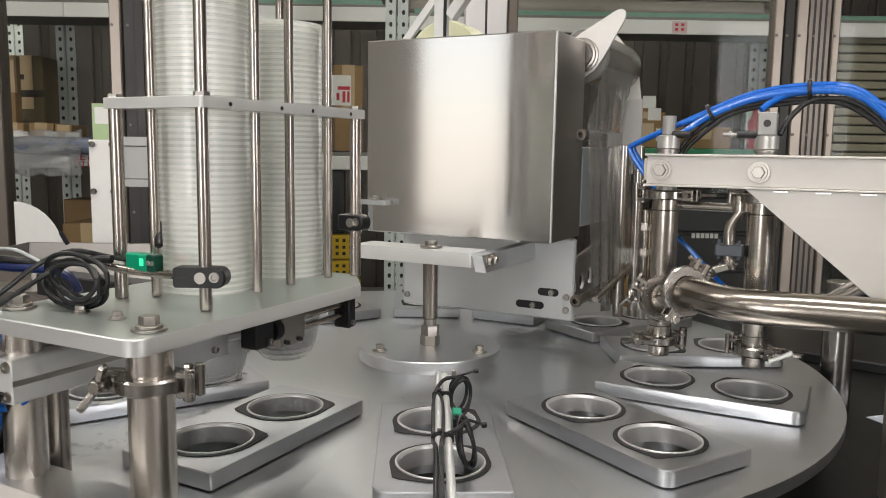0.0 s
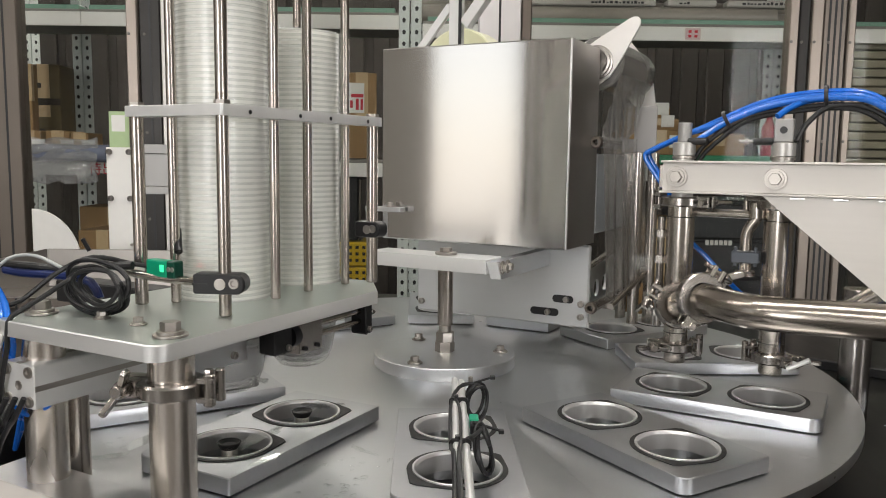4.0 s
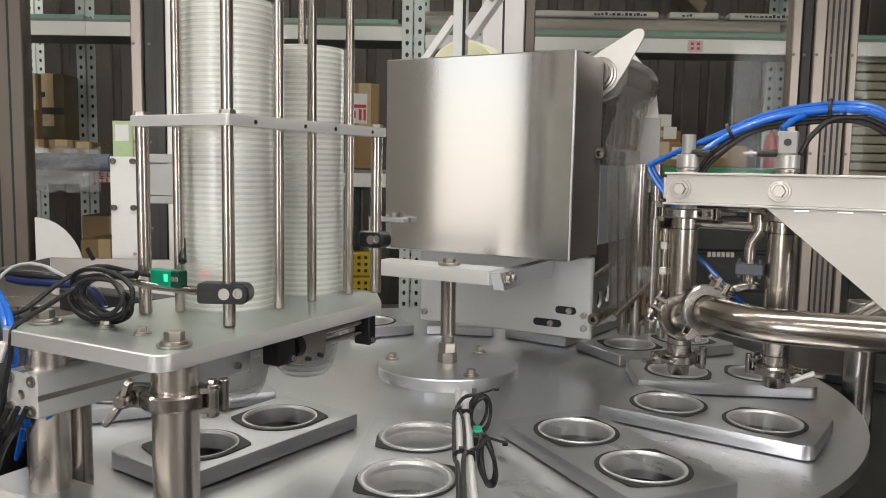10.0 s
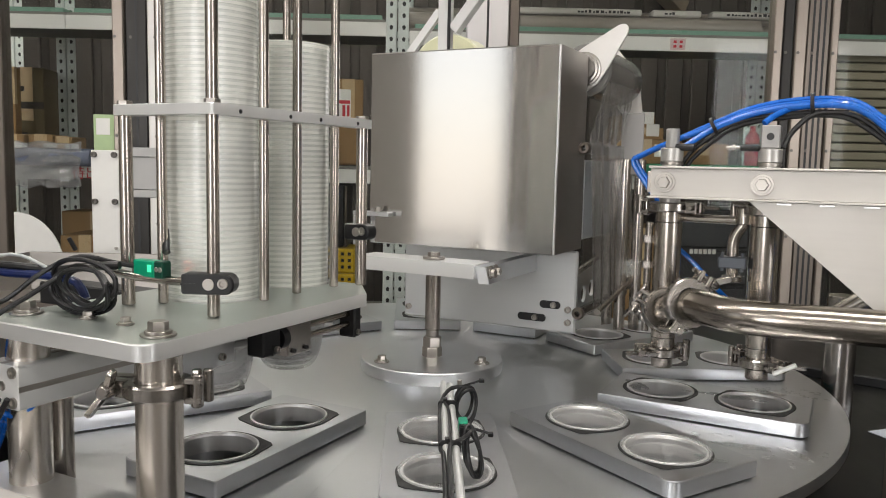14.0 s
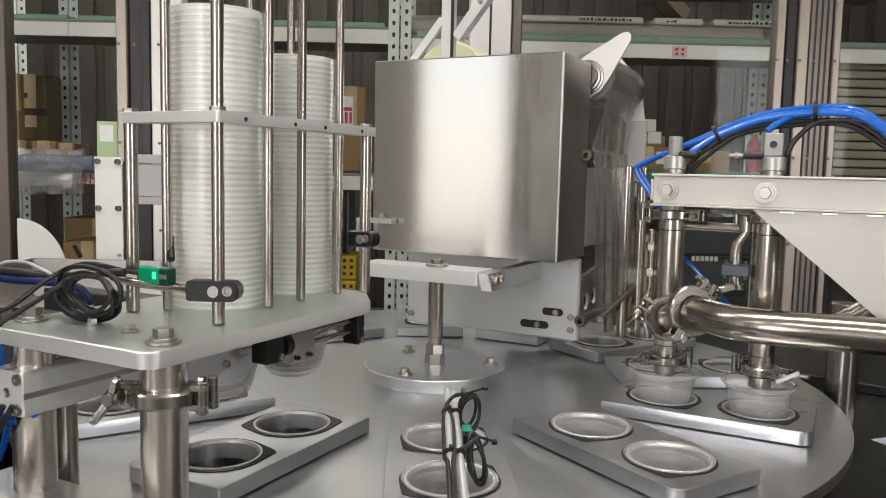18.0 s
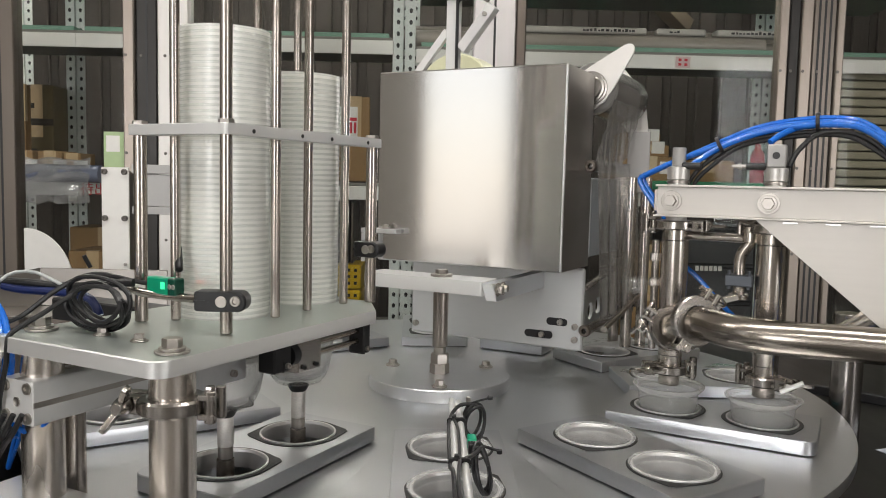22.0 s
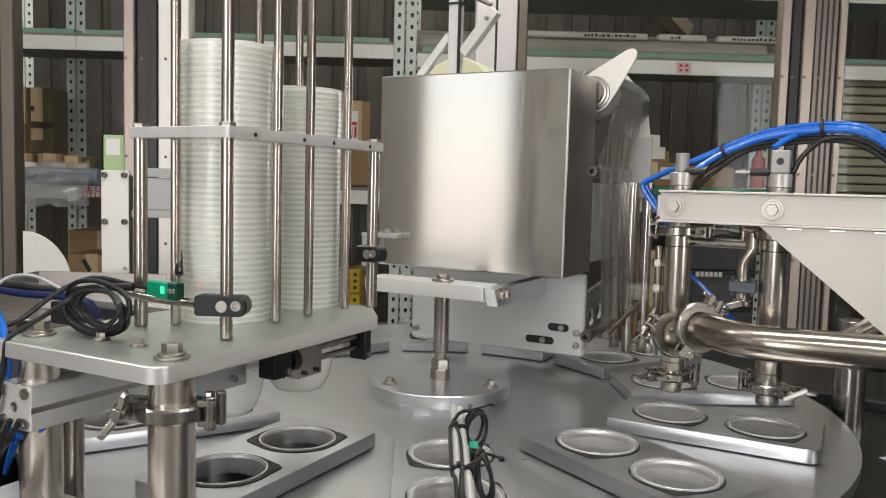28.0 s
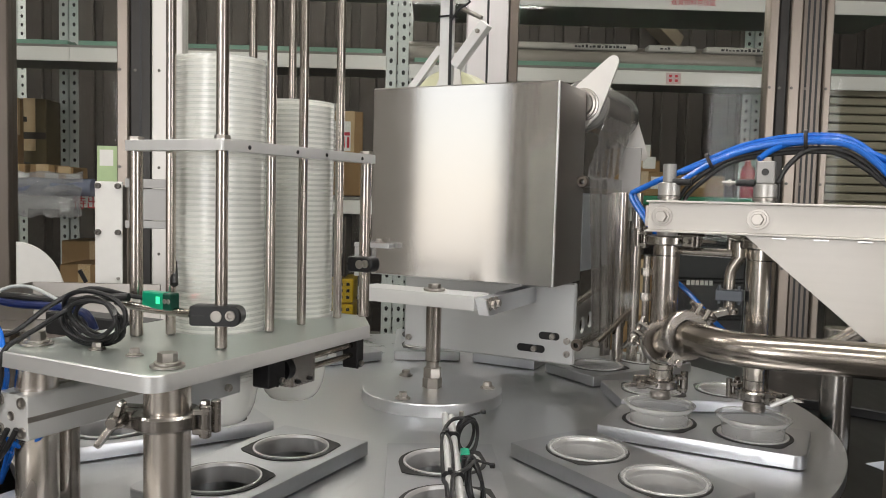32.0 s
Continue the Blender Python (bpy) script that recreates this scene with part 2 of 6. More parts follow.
def clear(name, tint, rough, gloss, opacity, opaque_tint, grain=0.0, through_share=0.5, stretch=(1, 1, 1)):
    """Thin clear plastic or glass: mostly passes light straight through, with a glossy face and a faint milky share."""
    m = bpy.data.materials.new(name)
    m.use_nodes = True
    n, l = m.node_tree.nodes, m.node_tree.links
    out = n["Material Output"]
    n.remove(n["Principled BSDF"])
    tr, gl, df, tl = n.new("ShaderNodeBsdfTransparent"), n.new("ShaderNodeBsdfGlossy"), n.new("ShaderNodeBsdfDiffuse"), n.new("ShaderNodeBsdfTranslucent")
    tr.inputs["Color"].default_value = (*tint, 1)
    gl.inputs["Roughness"].default_value = rough
    df.inputs["Color"].default_value = tl.inputs["Color"].default_value = (*opaque_tint, 1)
    milk, a, c = n.new("ShaderNodeMixShader"), n.new("ShaderNodeMixShader"), n.new("ShaderNodeMixShader")
    milk.inputs["Fac"].default_value = through_share
    l.new(df.outputs[0], milk.inputs[1])
    l.new(tl.outputs[0], milk.inputs[2])
    a.inputs["Fac"].default_value = opacity
    l.new(tr.outputs[0], a.inputs[1])
    l.new(milk.outputs[0], a.inputs[2])
    lw, pw, mu = n.new("ShaderNodeLayerWeight"), n.new("ShaderNodeMath"), n.new("ShaderNodeMath")
    lw.inputs["Blend"].default_value = 0.5
    pw.operation, pw.inputs[1].default_value = "POWER", 4.0
    mu.operation, mu.use_clamp = "MULTIPLY_ADD", True
    mu.inputs[1].default_value, mu.inputs[2].default_value = 0.9 * min(gloss, 1.0), 0.035 * gloss
    l.new(lw.outputs["Facing"], pw.inputs[0])
    l.new(pw.outputs[0], mu.inputs[0])
    l.new(mu.outputs[0], c.inputs["Fac"])
    l.new(a.outputs[0], c.inputs[1])
    l.new(gl.outputs[0], c.inputs[2])
    l.new(c.outputs[0], out.inputs["Surface"])
    if grain:
        no, bp = n.new("ShaderNodeTexNoise"), n.new("ShaderNodeBump")
        no.inputs["Scale"].default_value, no.inputs["Detail"].default_value = grain, 3
        bp.inputs["Strength"].default_value, bp.inputs["Distance"].default_value = 0.4, 0.004
        co, mp = n.new("ShaderNodeTexCoord"), n.new("ShaderNodeMapping")
        mp.inputs["Scale"].default_value = stretch
        l.new(co.outputs["Object"], mp.inputs["Vector"])
        l.new(mp.outputs["Vector"], no.inputs["Vector"])
        l.new(no.outputs["Fac"], bp.inputs["Height"])
        l.new(bp.outputs["Normal"], gl.inputs["Normal"])
    MATS[name] = m
    return m


CUP = clear("milky_polypropylene", (0.97, 0.98, 0.97), 0.2, 1.5, 0.9, (0.985, 0.985, 0.94), 0, 0.2)
CUP_RIM = clear("rim_polypropylene", (1.0, 1.0, 1.0), 0.15, 1.0, 0.28, (0.99, 0.99, 0.98), 0, 0.38)
CUP_LIP = clear("lip_polypropylene", (0.96, 0.97, 0.965), 0.12, 0.25, 0.14, (0.97, 0.98, 0.97), 0, 0.45)
CUP_IN = clear("clear_polypropylene", (1.0, 1.0, 1.0), 0.15, 0.4, 0.03, (0.9, 0.92, 0.88), 0, 0.3)
CUP_SOLO = clear("thin_polypropylene", (1.0, 1.0, 1.0), 0.14, 1.0, 0.25, (0.99, 0.99, 0.98), 70, 0.4)
GLASS = clear("acrylic_pane", (0.93, 0.945, 0.93), 0.02, 0.22, 0.003, (0.8, 0.8, 0.8))
FILM = clear("clear_sealing_film", (0.93, 0.93, 0.93), 0.07, 6.0, 0.15, (0.88, 0.86, 0.85), 160, 0.5, (1, 1, 0.06))
FILMWRAP = clear("wound_film", (0.55, 0.55, 0.55), 0.16, 2.0, 0.7, (0.36, 0.35, 0.335), 45)
WATER = clear("clear_water", (0.93, 0.95, 0.95), 0.03, 1.6, 0.04, (0.8, 0.8, 0.8), 60)


# ---- builders ----
def part(name, bm, material, parent=None, label="", m=None, smooth=35):
    me = bpy.data.meshes.new(name)
    bmesh.ops.recalc_face_normals(bm, faces=bm.faces)
    bm.to_mesh(me)
    bm.free()
    me.materials.append(material)
    if smooth:
        me.shade_smooth()
        me.set_sharp_from_angle(angle=radians(smooth))
    ob = new(name, me)
    if m is not None:
        ob.matrix_basis = m
    if parent is not None:
        ob.parent = parent
    if label:
        ob["label"] = label
    return ob


def same(ob, m, parent=None):
    """Another piece on the same mesh."""
    o = new(ob.name.split(".")[0], ob.data)
    o.matrix_basis = m
    o.parent = parent if parent is not None else ob.parent
    if "label" in ob:
        o["label"] = ob["label"]
    return o


def thing(name, m, label, category, group="", kind=""):
    ob = new(name)
    ob.empty_display_size = 0.02
    ob.matrix_basis = m
    return tagged(ob, label, category, group, kind)


def single(name, bm, material, m, label, category, group="", kind="", smooth=35):
    return tagged(part(name, bm, material, None, "", m, smooth), label, category, group, kind)


def box(x0, x1, y0, y1, z0, z1, bev=0.0008, bm=None, seg=1):
    own = bmesh.new()
    bmesh.ops.create_cube(own, size=1)
    for v in own.verts:
        v.co = Vector((x0 + (v.co.x + 0.5) * (x1 - x0), y0 + (v.co.y + 0.5) * (y1 - y0), z0 + (v.co.z + 0.5) * (z1 - z0)))
    if bev:
        bmesh.ops.bevel(own, geom=own.edges[:], offset=bev, segments=seg, affect="EDGES", profile=0.6)
    return merge(bm, own)


def merge(bm, own, m=None):
    if m is not None:
        bmesh.ops.transform(own, matrix=m, verts=own.verts)
    if bm is None:
        return own
    me = bpy.data.meshes.new("tmp")
    own.to_mesh(me)
    bm.from_mesh(me)
    own.free()
    bpy.data.meshes.remove(me)
    return bm


def lathe(profile, n=32, m=None, bm=None, closed=False):
    """Turn (radius, height) points about z; points on the axis close the ends."""
    own = bmesh.new()
    rings = []
    for r, z in profile:
        if r < 1e-7:
            rings.append([own.verts.new((0, 0, z))])
        else:
            rings.append([own.verts.new((r * math.cos(2 * math.pi * i / n), r * math.sin(2 * math.pi * i / n), z)) for i in range(n)])
    pairs = list(zip(rings, rings[1:])) + ([(rings[-1], rings[0])] if closed else [])
    for a, b in pairs:
        for i in range(n):
            j = (i + 1) % n
            if len(a) == 1 and len(b) > 1:
                own.faces.new((a[0], b[i], b[j]))
            elif len(b) == 1 and len(a) > 1:
                own.faces.new((a[i], a[j], b[0]))
            elif len(a) > 1:
                own.faces.new((a[i], a[j], b[j], b[i]))
    return merge(bm, own, m)


def cyl(r, z0, z1, bev=0.0008, n=28, m=None, bm=None):
    bev = min(bev, r * 0.4, abs(z1 - z0) * 0.4)
    return lathe([(0, z0), (r - bev, z0), (r, z0 + bev), (r, z1 - bev), (r - bev, z1), (0, z1)], n, m, bm)


def ring(ri, ro, z0, z1, bev=0.0006, n=36, m=None, bm=None):
    return lathe([(ri, z0), (ro - bev, z0), (ro, z0 + bev), (ro, z1 - bev), (ro - bev, z1), (ri + bev, z1), (ri, z1 - bev)], n, m, bm, closed=True)


def hexa(r, z0, z1, m=None, bm=None):
    return lathe([(0, z0), (r, z0), (r, z1 - 0.12 * r), (r * 0.93, z1), (0, z1)], 6, m, bm)


def curve(points, step=0.008):
    """A smooth line through the points."""
    p = [Vector(q) for q in points]
    p = [2 * p[0] - p[1]] + p + [2 * p[-1] - p[-2]]
    out = []
    for a, b, c, d in zip(p, p[1:], p[2:], p[3:]):
        n = max(2, int((c - b).length / step))
        for i in range(n):
            t = i / n
            out.append(0.5 * (2 * b + (c - a) * t + (2 * a - 5 * b + 4 * c - d) * t**2 + (3 * b - a - 3 * c + d) * t**3))
    return out + [p[-2]]


def sweep(points, r, n=12, bm=None, smooth=True, step=0.008, m=None):
    """A round tube along a line."""
    line = curve(points, step) if smooth else [Vector(q) for q in points]
    own = bmesh.new()
    up, rings = None, []
    for i, p in enumerate(line):
        d = (line[min(i + 1, len(line) - 1)] - line[max(i - 1, 0)]).normalized()
        if up is None:
            up = d.orthogonal().normalized()
        up = (up - d * up.dot(d)).normalized()
        side = d.cross(up)
        rings.append([own.verts.new(p + r * (math.cos(2 * math.pi * k / n) * up + math.sin(2 * math.pi * k / n) * side)) for k in range(n)])
    for a, b in zip(rings, rings[1:]):
        for k in range(n):
            own.faces.new((a[k], a[(k + 1) % n], b[(k + 1) % n], b[k]))
    own.faces.new(rings[0])
    own.faces.new(rings[-1][::-1])
    return merge(bm, own, m)


def rounded(corners, n=6):
    """An outline from (x, y, radius) corners."""
    out = []
    k = len(corners)
    for i, (x, y, r) in enumerate(corners):
        c = Vector((x, y))
        a, b = (Vector(corners[i - 1][:2]) - c).normalized(), (Vector(corners[(i + 1) % k][:2]) - c).normalized()
        if r <= 0:
            out.append(tuple(c))
            continue
        half = a.angle(b) / 2
        t = r / math.tan(half)
        mid = c + (a + b).normalized() * (r / math.sin(half))
        p, q = c + a * t - mid, c + b * t - mid
        ang = p.angle_signed(q)
        for j in range(n + 1):
            f = -ang * j / n
            out.append(tuple(mid + Vector((p.x * math.cos(f) - p.y * math.sin(f), p.x * math.sin(f) + p.y * math.cos(f)))))
    return out


def plate(outline, z0, z1, holes=(), ch=0.0008, n=32, bm=None):
    """A plate of any outline with round holes (x, y, r) and a fine chamfer."""
    own = bmesh.new()
    cx, cy = sum(p[0] for p in outline) / len(outline), sum(p[1] for p in outline) / len(outline)

    def shrink(p):
        v = Vector((p[0] - cx, p[1] - cy))
        return (p[0] - ch * v.x / v.length, p[1] - ch * v.y / v.length)

    loops = [([shrink(p) for p in outline], list(outline))]
    for x, y, r in holes:
        c = [(math.cos(2 * math.pi * i / n), math.sin(2 * math.pi * i / n)) for i in range(n)]
        loops.append(([(x + (r + ch) * a, y + (r + ch) * b) for a, b in c], [(x + r * a, y + r * b) for a, b in c]))
    tops, bottoms = [], []
    for a, b in loops:
        r0 = [own.verts.new((x, y, z1)) for x, y in a]
        r1 = [own.verts.new((x, y, z1 - ch)) for x, y in b]
        r2 = [own.verts.new((x, y, z0)) for x, y in b]
        k = len(r0)
        for i in range(k):
            j = (i + 1) % k
            own.faces.new((r0[i], r0[j], r1[j], r1[i]))
            own.faces.new((r1[i], r1[j], r2[j], r2[i]))
        tops += [own.edges.get((r0[i], r0[(i + 1) % k])) for i in range(k)]
        bottoms += [own.edges.get((r2[i], r2[(i + 1) % k])) for i in range(k)]
    bmesh.ops.triangle_fill(own, edges=tops, use_beauty=True)
    bmesh.ops.triangle_fill(own, edges=bottoms, use_beauty=True)
    lids = [f for f in own.faces if abs(f.normal.z) > 0.9 and any((f.calc_center_median().x - x) ** 2 + (f.calc_center_median().y - y) ** 2 < (0.98 * r) ** 2 for x, y, r in holes)]
    bmesh.ops.delete(own, geom=lids, context="FACES_ONLY")
    return merge(bm, own)


def bolt(parent, m, size=0.006, name="bolt", washer=True, hexed=True, material=None):
    """A hexagon bolt head on washers, or a round socket screw."""
    s = size
    if not hexed:
        b = lathe([(0.45 * s, 0.55 * s), (0.5 * s, 1.0 * s), (0.8 * s, 1.0 * s), (0.88 * s, 0.9 * s), (0.88 * s, 0), (0, 0), (0, 0.5 * s), (0.45 * s, 0.55 * s)], 18)
        return part(name, b, material or BOLT, parent, "", m)
    b = None
    z = 0
    if washer:
        b = ring(0.3 * s, 1.9 * s, 0, 0.28 * s, 0.0003, 24, None, b)
        b = ring(0.3 * s, 1.45 * s, 0.28 * s, 0.62 * s, 0.0003, 24, None, b)
        z = 0.62 * s
    b = hexa(1.1 * s, z, z + 1.0 * s, None, b)
    return part(name, b, material or BOLT, parent, "", m)


ST = -88.195


def at(k, r, t, z, rx=0, ry=0, rz=0):
    """A pose in the frame of station k: r out from the hub, t round the table."""
    return pose(0, 0, 0, 0, 0, ST + 30 * k) @ pose(r, t, z, rx, ry, rz)


def tube_between(a, b, r, n=14, bm=None):
    return sweep([a, b], r, n, bm, smooth=False)


def triclamp(parent, m, r, label="stainless pipe clamp with a wing nut", g=0.0095, swing=0.0):
    """A hinged pipe clamp round a tube on the local z axis: hinge towards +x, wing nut towards -x."""
    c = part("clamp", ring(r * 0.98, r + g, -0.0068, 0.0068, 0.002, 40), CAST, parent, label, m)
    e = r + g
    b = box(e - 0.004, e + 0.011, -0.009, 0.009, -0.011, -0.0055, 0.001)
    b = box(e - 0.004, e + 0.011, -0.009, 0.009, 0.0055, 0.011, 0.001, b)
    b = cyl(0.0052, -0.014, 0.014, 0.001, 18, pose(e + 0.006, -0.004, 0), b)
    b = cyl(0.0045, -0.012, 0.016, 0.001, 16, pose(e + 0.011, 0.007, 0), b)
    b = hexa(0.0042, 0.014, 0.018, pose(e + 0.006, -0.004, 0), b)
    part("hinge", b, CAST, c)
    b = box(-e - 0.013, -e + 0.005, -0.0105, -0.004, -0.0085, 0.0085, 0.0015)
    b = box(-e - 0.013, -e + 0.005, 0.004, 0.0105, -0.0085, 0.0085, 0.0015, b)
    b = cyl(0.0034, -0.02, 0.02, 0.0005, 14, pose(-e - 0.008, 0, 0, 90, 0, 0), b)
    part("lug", b, CAST, c)
    w = pose(-e - 0.008, -0.012, 0, 90, 0, 0) @ pose(0, 0, 0, 0, 0, swing)
    b = lathe([(0, 0), (0.0075, 0), (0.008, 0.003), (0.0055, 0.013), (0.0045, 0.014), (0, 0.014)], 18, w)
    for s in (1, -1):
        wing = plate(rounded([(0.002 * s, 0.002, 0.0008), (0.007 * s, 0.0015, 0.001), (0.024 * s, 0.012, 0.003), (0.022 * s, 0.021, 0.004), (0.003 * s, 0.011, 0.002)][::s]), -0.0022, 0.0022, [], 0.0008)
        b = merge(b, wing, w @ pose(0, 0, 0, 90, 0, 0))
    part("wing_nut", b, CAST, c)
    return c


# ---- the room ----
X0, X1, Y0, Y1, Z1 = (ROOM[k] for k in ("x0", "x1", "y0", "y1", "z1"))
single("floor", box(X0 - 0.2, X1 + 0.2, Y0 - 0.2, Y1 + 0.2, -0.1, 0, 0), CONCRETE, pose(0, 0, 0), "grey worn concrete workshop floor", "floor", kind="structure")
single("ceiling", box(X0 - 0.2, X1 + 0.2, Y0 - 0.2, Y1 + 0.2, Z1, Z1 + 0.1, 0), CEIL, pose(0, 0, 0), "pale panelled workshop ceiling", "ceiling", kind="structure")


def wall(name, length, height, openings, m, label, material=PLASTER):
    """A wall 0.2 m thick along x with rectangular openings (x0, x1, z0, z1)."""
    b = None
    x = 0
    for a, c, s, h in sorted(openings):
        b = box(x, a, 0, 0.2, 0, height, 0, b)
        b = box(a, c, 0, 0.2, 0, s, 0, b)
        b = box(a, c, 0, 0.2, h, height, 0, b)
        x = c
    b = box(x, length, 0, 0.2, 0, height, 0, b)
    return single(name, b, material, m, label, "wall", kind="structure")


wall("wall_west", Y1 - Y0, Z1, [(c - w / 2 - Y0, c + w / 2 - Y0, s, h) for k, c, w, s, h in WINDOWS if k == "west"], pose(X0, Y0, 0, 0, 0, 90), "plastered workshop wall with daylight windows")
wall("wall_south", X1 - X0, Z1, [(c - w / 2 - X0, c + w / 2 - X0, s, h) for k, c, w, s, h in WINDOWS if k == "south"], pose(X0, Y0 - 0.2, 0), "plastered workshop wall with daylight windows")
wall("wall_east", Y1 - Y0, Z1, [], pose(X1 + 0.2, Y0, 0, 0, 0, 90), "plain plastered workshop wall")
# ribbed sheet wall behind the shelving
b = None
for i in range(53):
    x = X0 + i * 0.15
    b = box(x, x + 0.1, 0, 0.03, 0, 2.5, 0.006, b)
b = box(X0, X1, 0.03, 0.15, 0, 2.5, 0, b)
single("partition", b, WALLM, pose(0, 3.4, 0), "dark grey ribbed sheet-metal partition wall", "wall", kind="structure")
wall("wall_north", X1 - X0, Z1, [], pose(X0, Y1, 0), "plain plastered end wall of the hall")
for k, c, w, s, h in WINDOWS:
    m = pose(X0 - 0.1, c, 0, 0, 0, 90) if k == "west" else pose(c, Y0 - 0.1, 0)
    win = thing("window", m, "white-framed workshop window with daylight behind", "window", kind="structure")
    b = box(-w / 2, w / 2, -0.03, 0.03, s, s + 0.05, 0.003)
    b = box(-w / 2, w / 2, -0.03, 0.03, h - 0.05, h, 0.003, b)
    b = box(-w / 2, -w / 2 + 0.05, -0.03, 0.03, s + 0.05, h - 0.05, 0.003, b)
    b = box(w / 2 - 0.05, w / 2, -0.03, 0.03, s + 0.05, h - 0.05, 0.003, b)
    part("window_frame", b, WHITE, win)
for x, y in TUBES:
    if y < 2:
        lamp = thing("ceiling_light", pose(x, y, 3.07), "white ceiling tube-light fitting, lit", "lamp", "ceiling lights")
        part("housing", box(-0.74, 0.74, -0.07, 0.07, -0.03, 0.23, 0.006), WHITE, lamp)
    else:
        # fitting for an added fill lamp, out of view
        lamp = thing("pendant_light", pose(x, y, 2.89 if y < 3 else 3.04), "added unseen white tube light on two thin hangers, lit", "lamp", "pendant lights")
        part("housing", box(-0.74, 0.74, -0.035, 0.035, -0.025, 0.025, 0.006), WHITE, lamp)
        for d in (-0.5, 0.5):
            part("hanger", cyl(0.006, 0.026, 0.41 if y < 3 else 0.26, 0.001, 10, pose(d, 0, 0)), STEEL, lamp)


# ---- shelving behind the machine ----
SY = 1.9


def upright(x, y):
    """A slotted angle upright made of two flanges, with rows of holes as dark inset slots."""
    up = thing("shelf_upright", pose(x, y, 0), "pale grey-green slotted steel shelving upright", "shelf post", "shelving uprights")
    for x0, x1, y0, y1 in ((-0.045, -0.006, -0.003, 0), (0.006, 0.045, -0.003, 0), (-0.006, -0.003, -0.003, 0.04), (0.003, 0.006, -0.003, 0.04)):
        part("flange", box(x0, x1, y0, y1, 0, 2.75, 0.0006), SHELF, up)
    for px in (-0.024, 0.026):
        s = None
        for i in range(52):
            z = 0.35 + i * 0.0455
            s = merge(s, plate([(-0.0045, 0.0), (0.0045, 0.0), (0.0075, 0.012), (0.002, 0.018), (-0.002, 0.018), (-0.0075, 0.012)], 0, 0.001, [], 0.0001), pose(px, -0.0032, z, 90, 0, 0))
        tagged(part("slot_row", s, DARK, up, "row of dark punched slots"), kind="stuff")
    return up


for x in (-2.62, -0.158, 2.05):
    upright(x, SY)
for x in (-1.737, -0.158, 1.52):
    upright(x, SY + 0.6)
upright(-2.235, SY + 1.1)


def beam(x0, x1, z, y=SY, h=0.055):
    b = thing("shelf_beam", pose((x0 + x1) / 2, y, z), "white painted steel shelving beam", "shelf beam", "shelving beams")
    part("face", box(x0 - (x0 + x1) / 2, x1 - (x0 + x1) / 2, -0.012, -0.004, -h / 2, h / 2, 0.002), WHITE, b)
    part("lip", box(x0 - (x0 + x1) / 2, x1 - (x0 + x1) / 2, -0.004, 0.03, h / 2 - 0.004, h / 2, 0.0005), WHITE, b)
    return b


def board(x0, x1, z, material=mat("grey_board", (0.2, 0.19, 0.175), 0.6, 0, 0.1, 30), label="grey painted shelf board between the uprights"):
    return single("shelf_board", box(x0, x1, SY + 0.0, SY + 0.6, z - 0.012, z, 0.002), material, pose(0, 0, 0), label, "shelf board", "shelf boards")


GREENBOARD = mat("green_glass_board", (0.17, 0.32, 0.245), 0.3, 0, 0.1, 20, coat=0.3)
for x0, x1, zs in ((-2.58, -1.46, (0.62, 1.26, 1.85, 2.3)), (-1.459, -0.2, (0.62, 1.27, 1.85, 2.2)), (-0.11, 2.0, (0.62, 1.27, 1.82, 2.12))):
    for z in zs:
        beam(x0, x1, z)
        board(x0, x1, z + 0.04)
    single("shelf_sheet", box(x0 + 0.02, x1 - 0.02, SY + 0.02, SY + 0.5, zs[2] + 0.0405, zs[2] + 0.06, 0.002), GREENBOARD, pose(0, 0, 0), "pale green glass sheet lying on the shelf", "glass sheet", "glass sheets")


def carton(x, y, z, sx, sy, sz, rz=0.0, label="brown cardboard carton with a white label", tag=True, flap=False, material=CARD):
    c = thing("carton", pose(x, y, z, 0, 0, rz), label, "carton", "cartons on the shelves")
    part("box", box(-sx / 2, sx / 2, -sy / 2, sy / 2, 0, sz, 0.004), material, c)
    part("tape", box(-0.025, 0.025, -sy / 2 - 0.001, -sy / 2 + 0.02, sz * 0.45, sz + 0.001, 0), mat("tape", (0.5, 0.36, 0.2), 0.3, 0, 0.05, 50), c)
    if tag:
        part("label", box(sx * 0.12, sx * 0.12 + 0.055, -sy / 2 - 0.002, -sy / 2, sz * 0.3, sz * 0.3 + 0.05, 0), PAPER, c)
    if flap:
        part("flap", box(-sx / 2, sx / 2, -sy / 2 - 0.06, -sy / 2 - 0.055, sz - 0.02, sz + 0.12, 0.001), CARD, c)
    return c


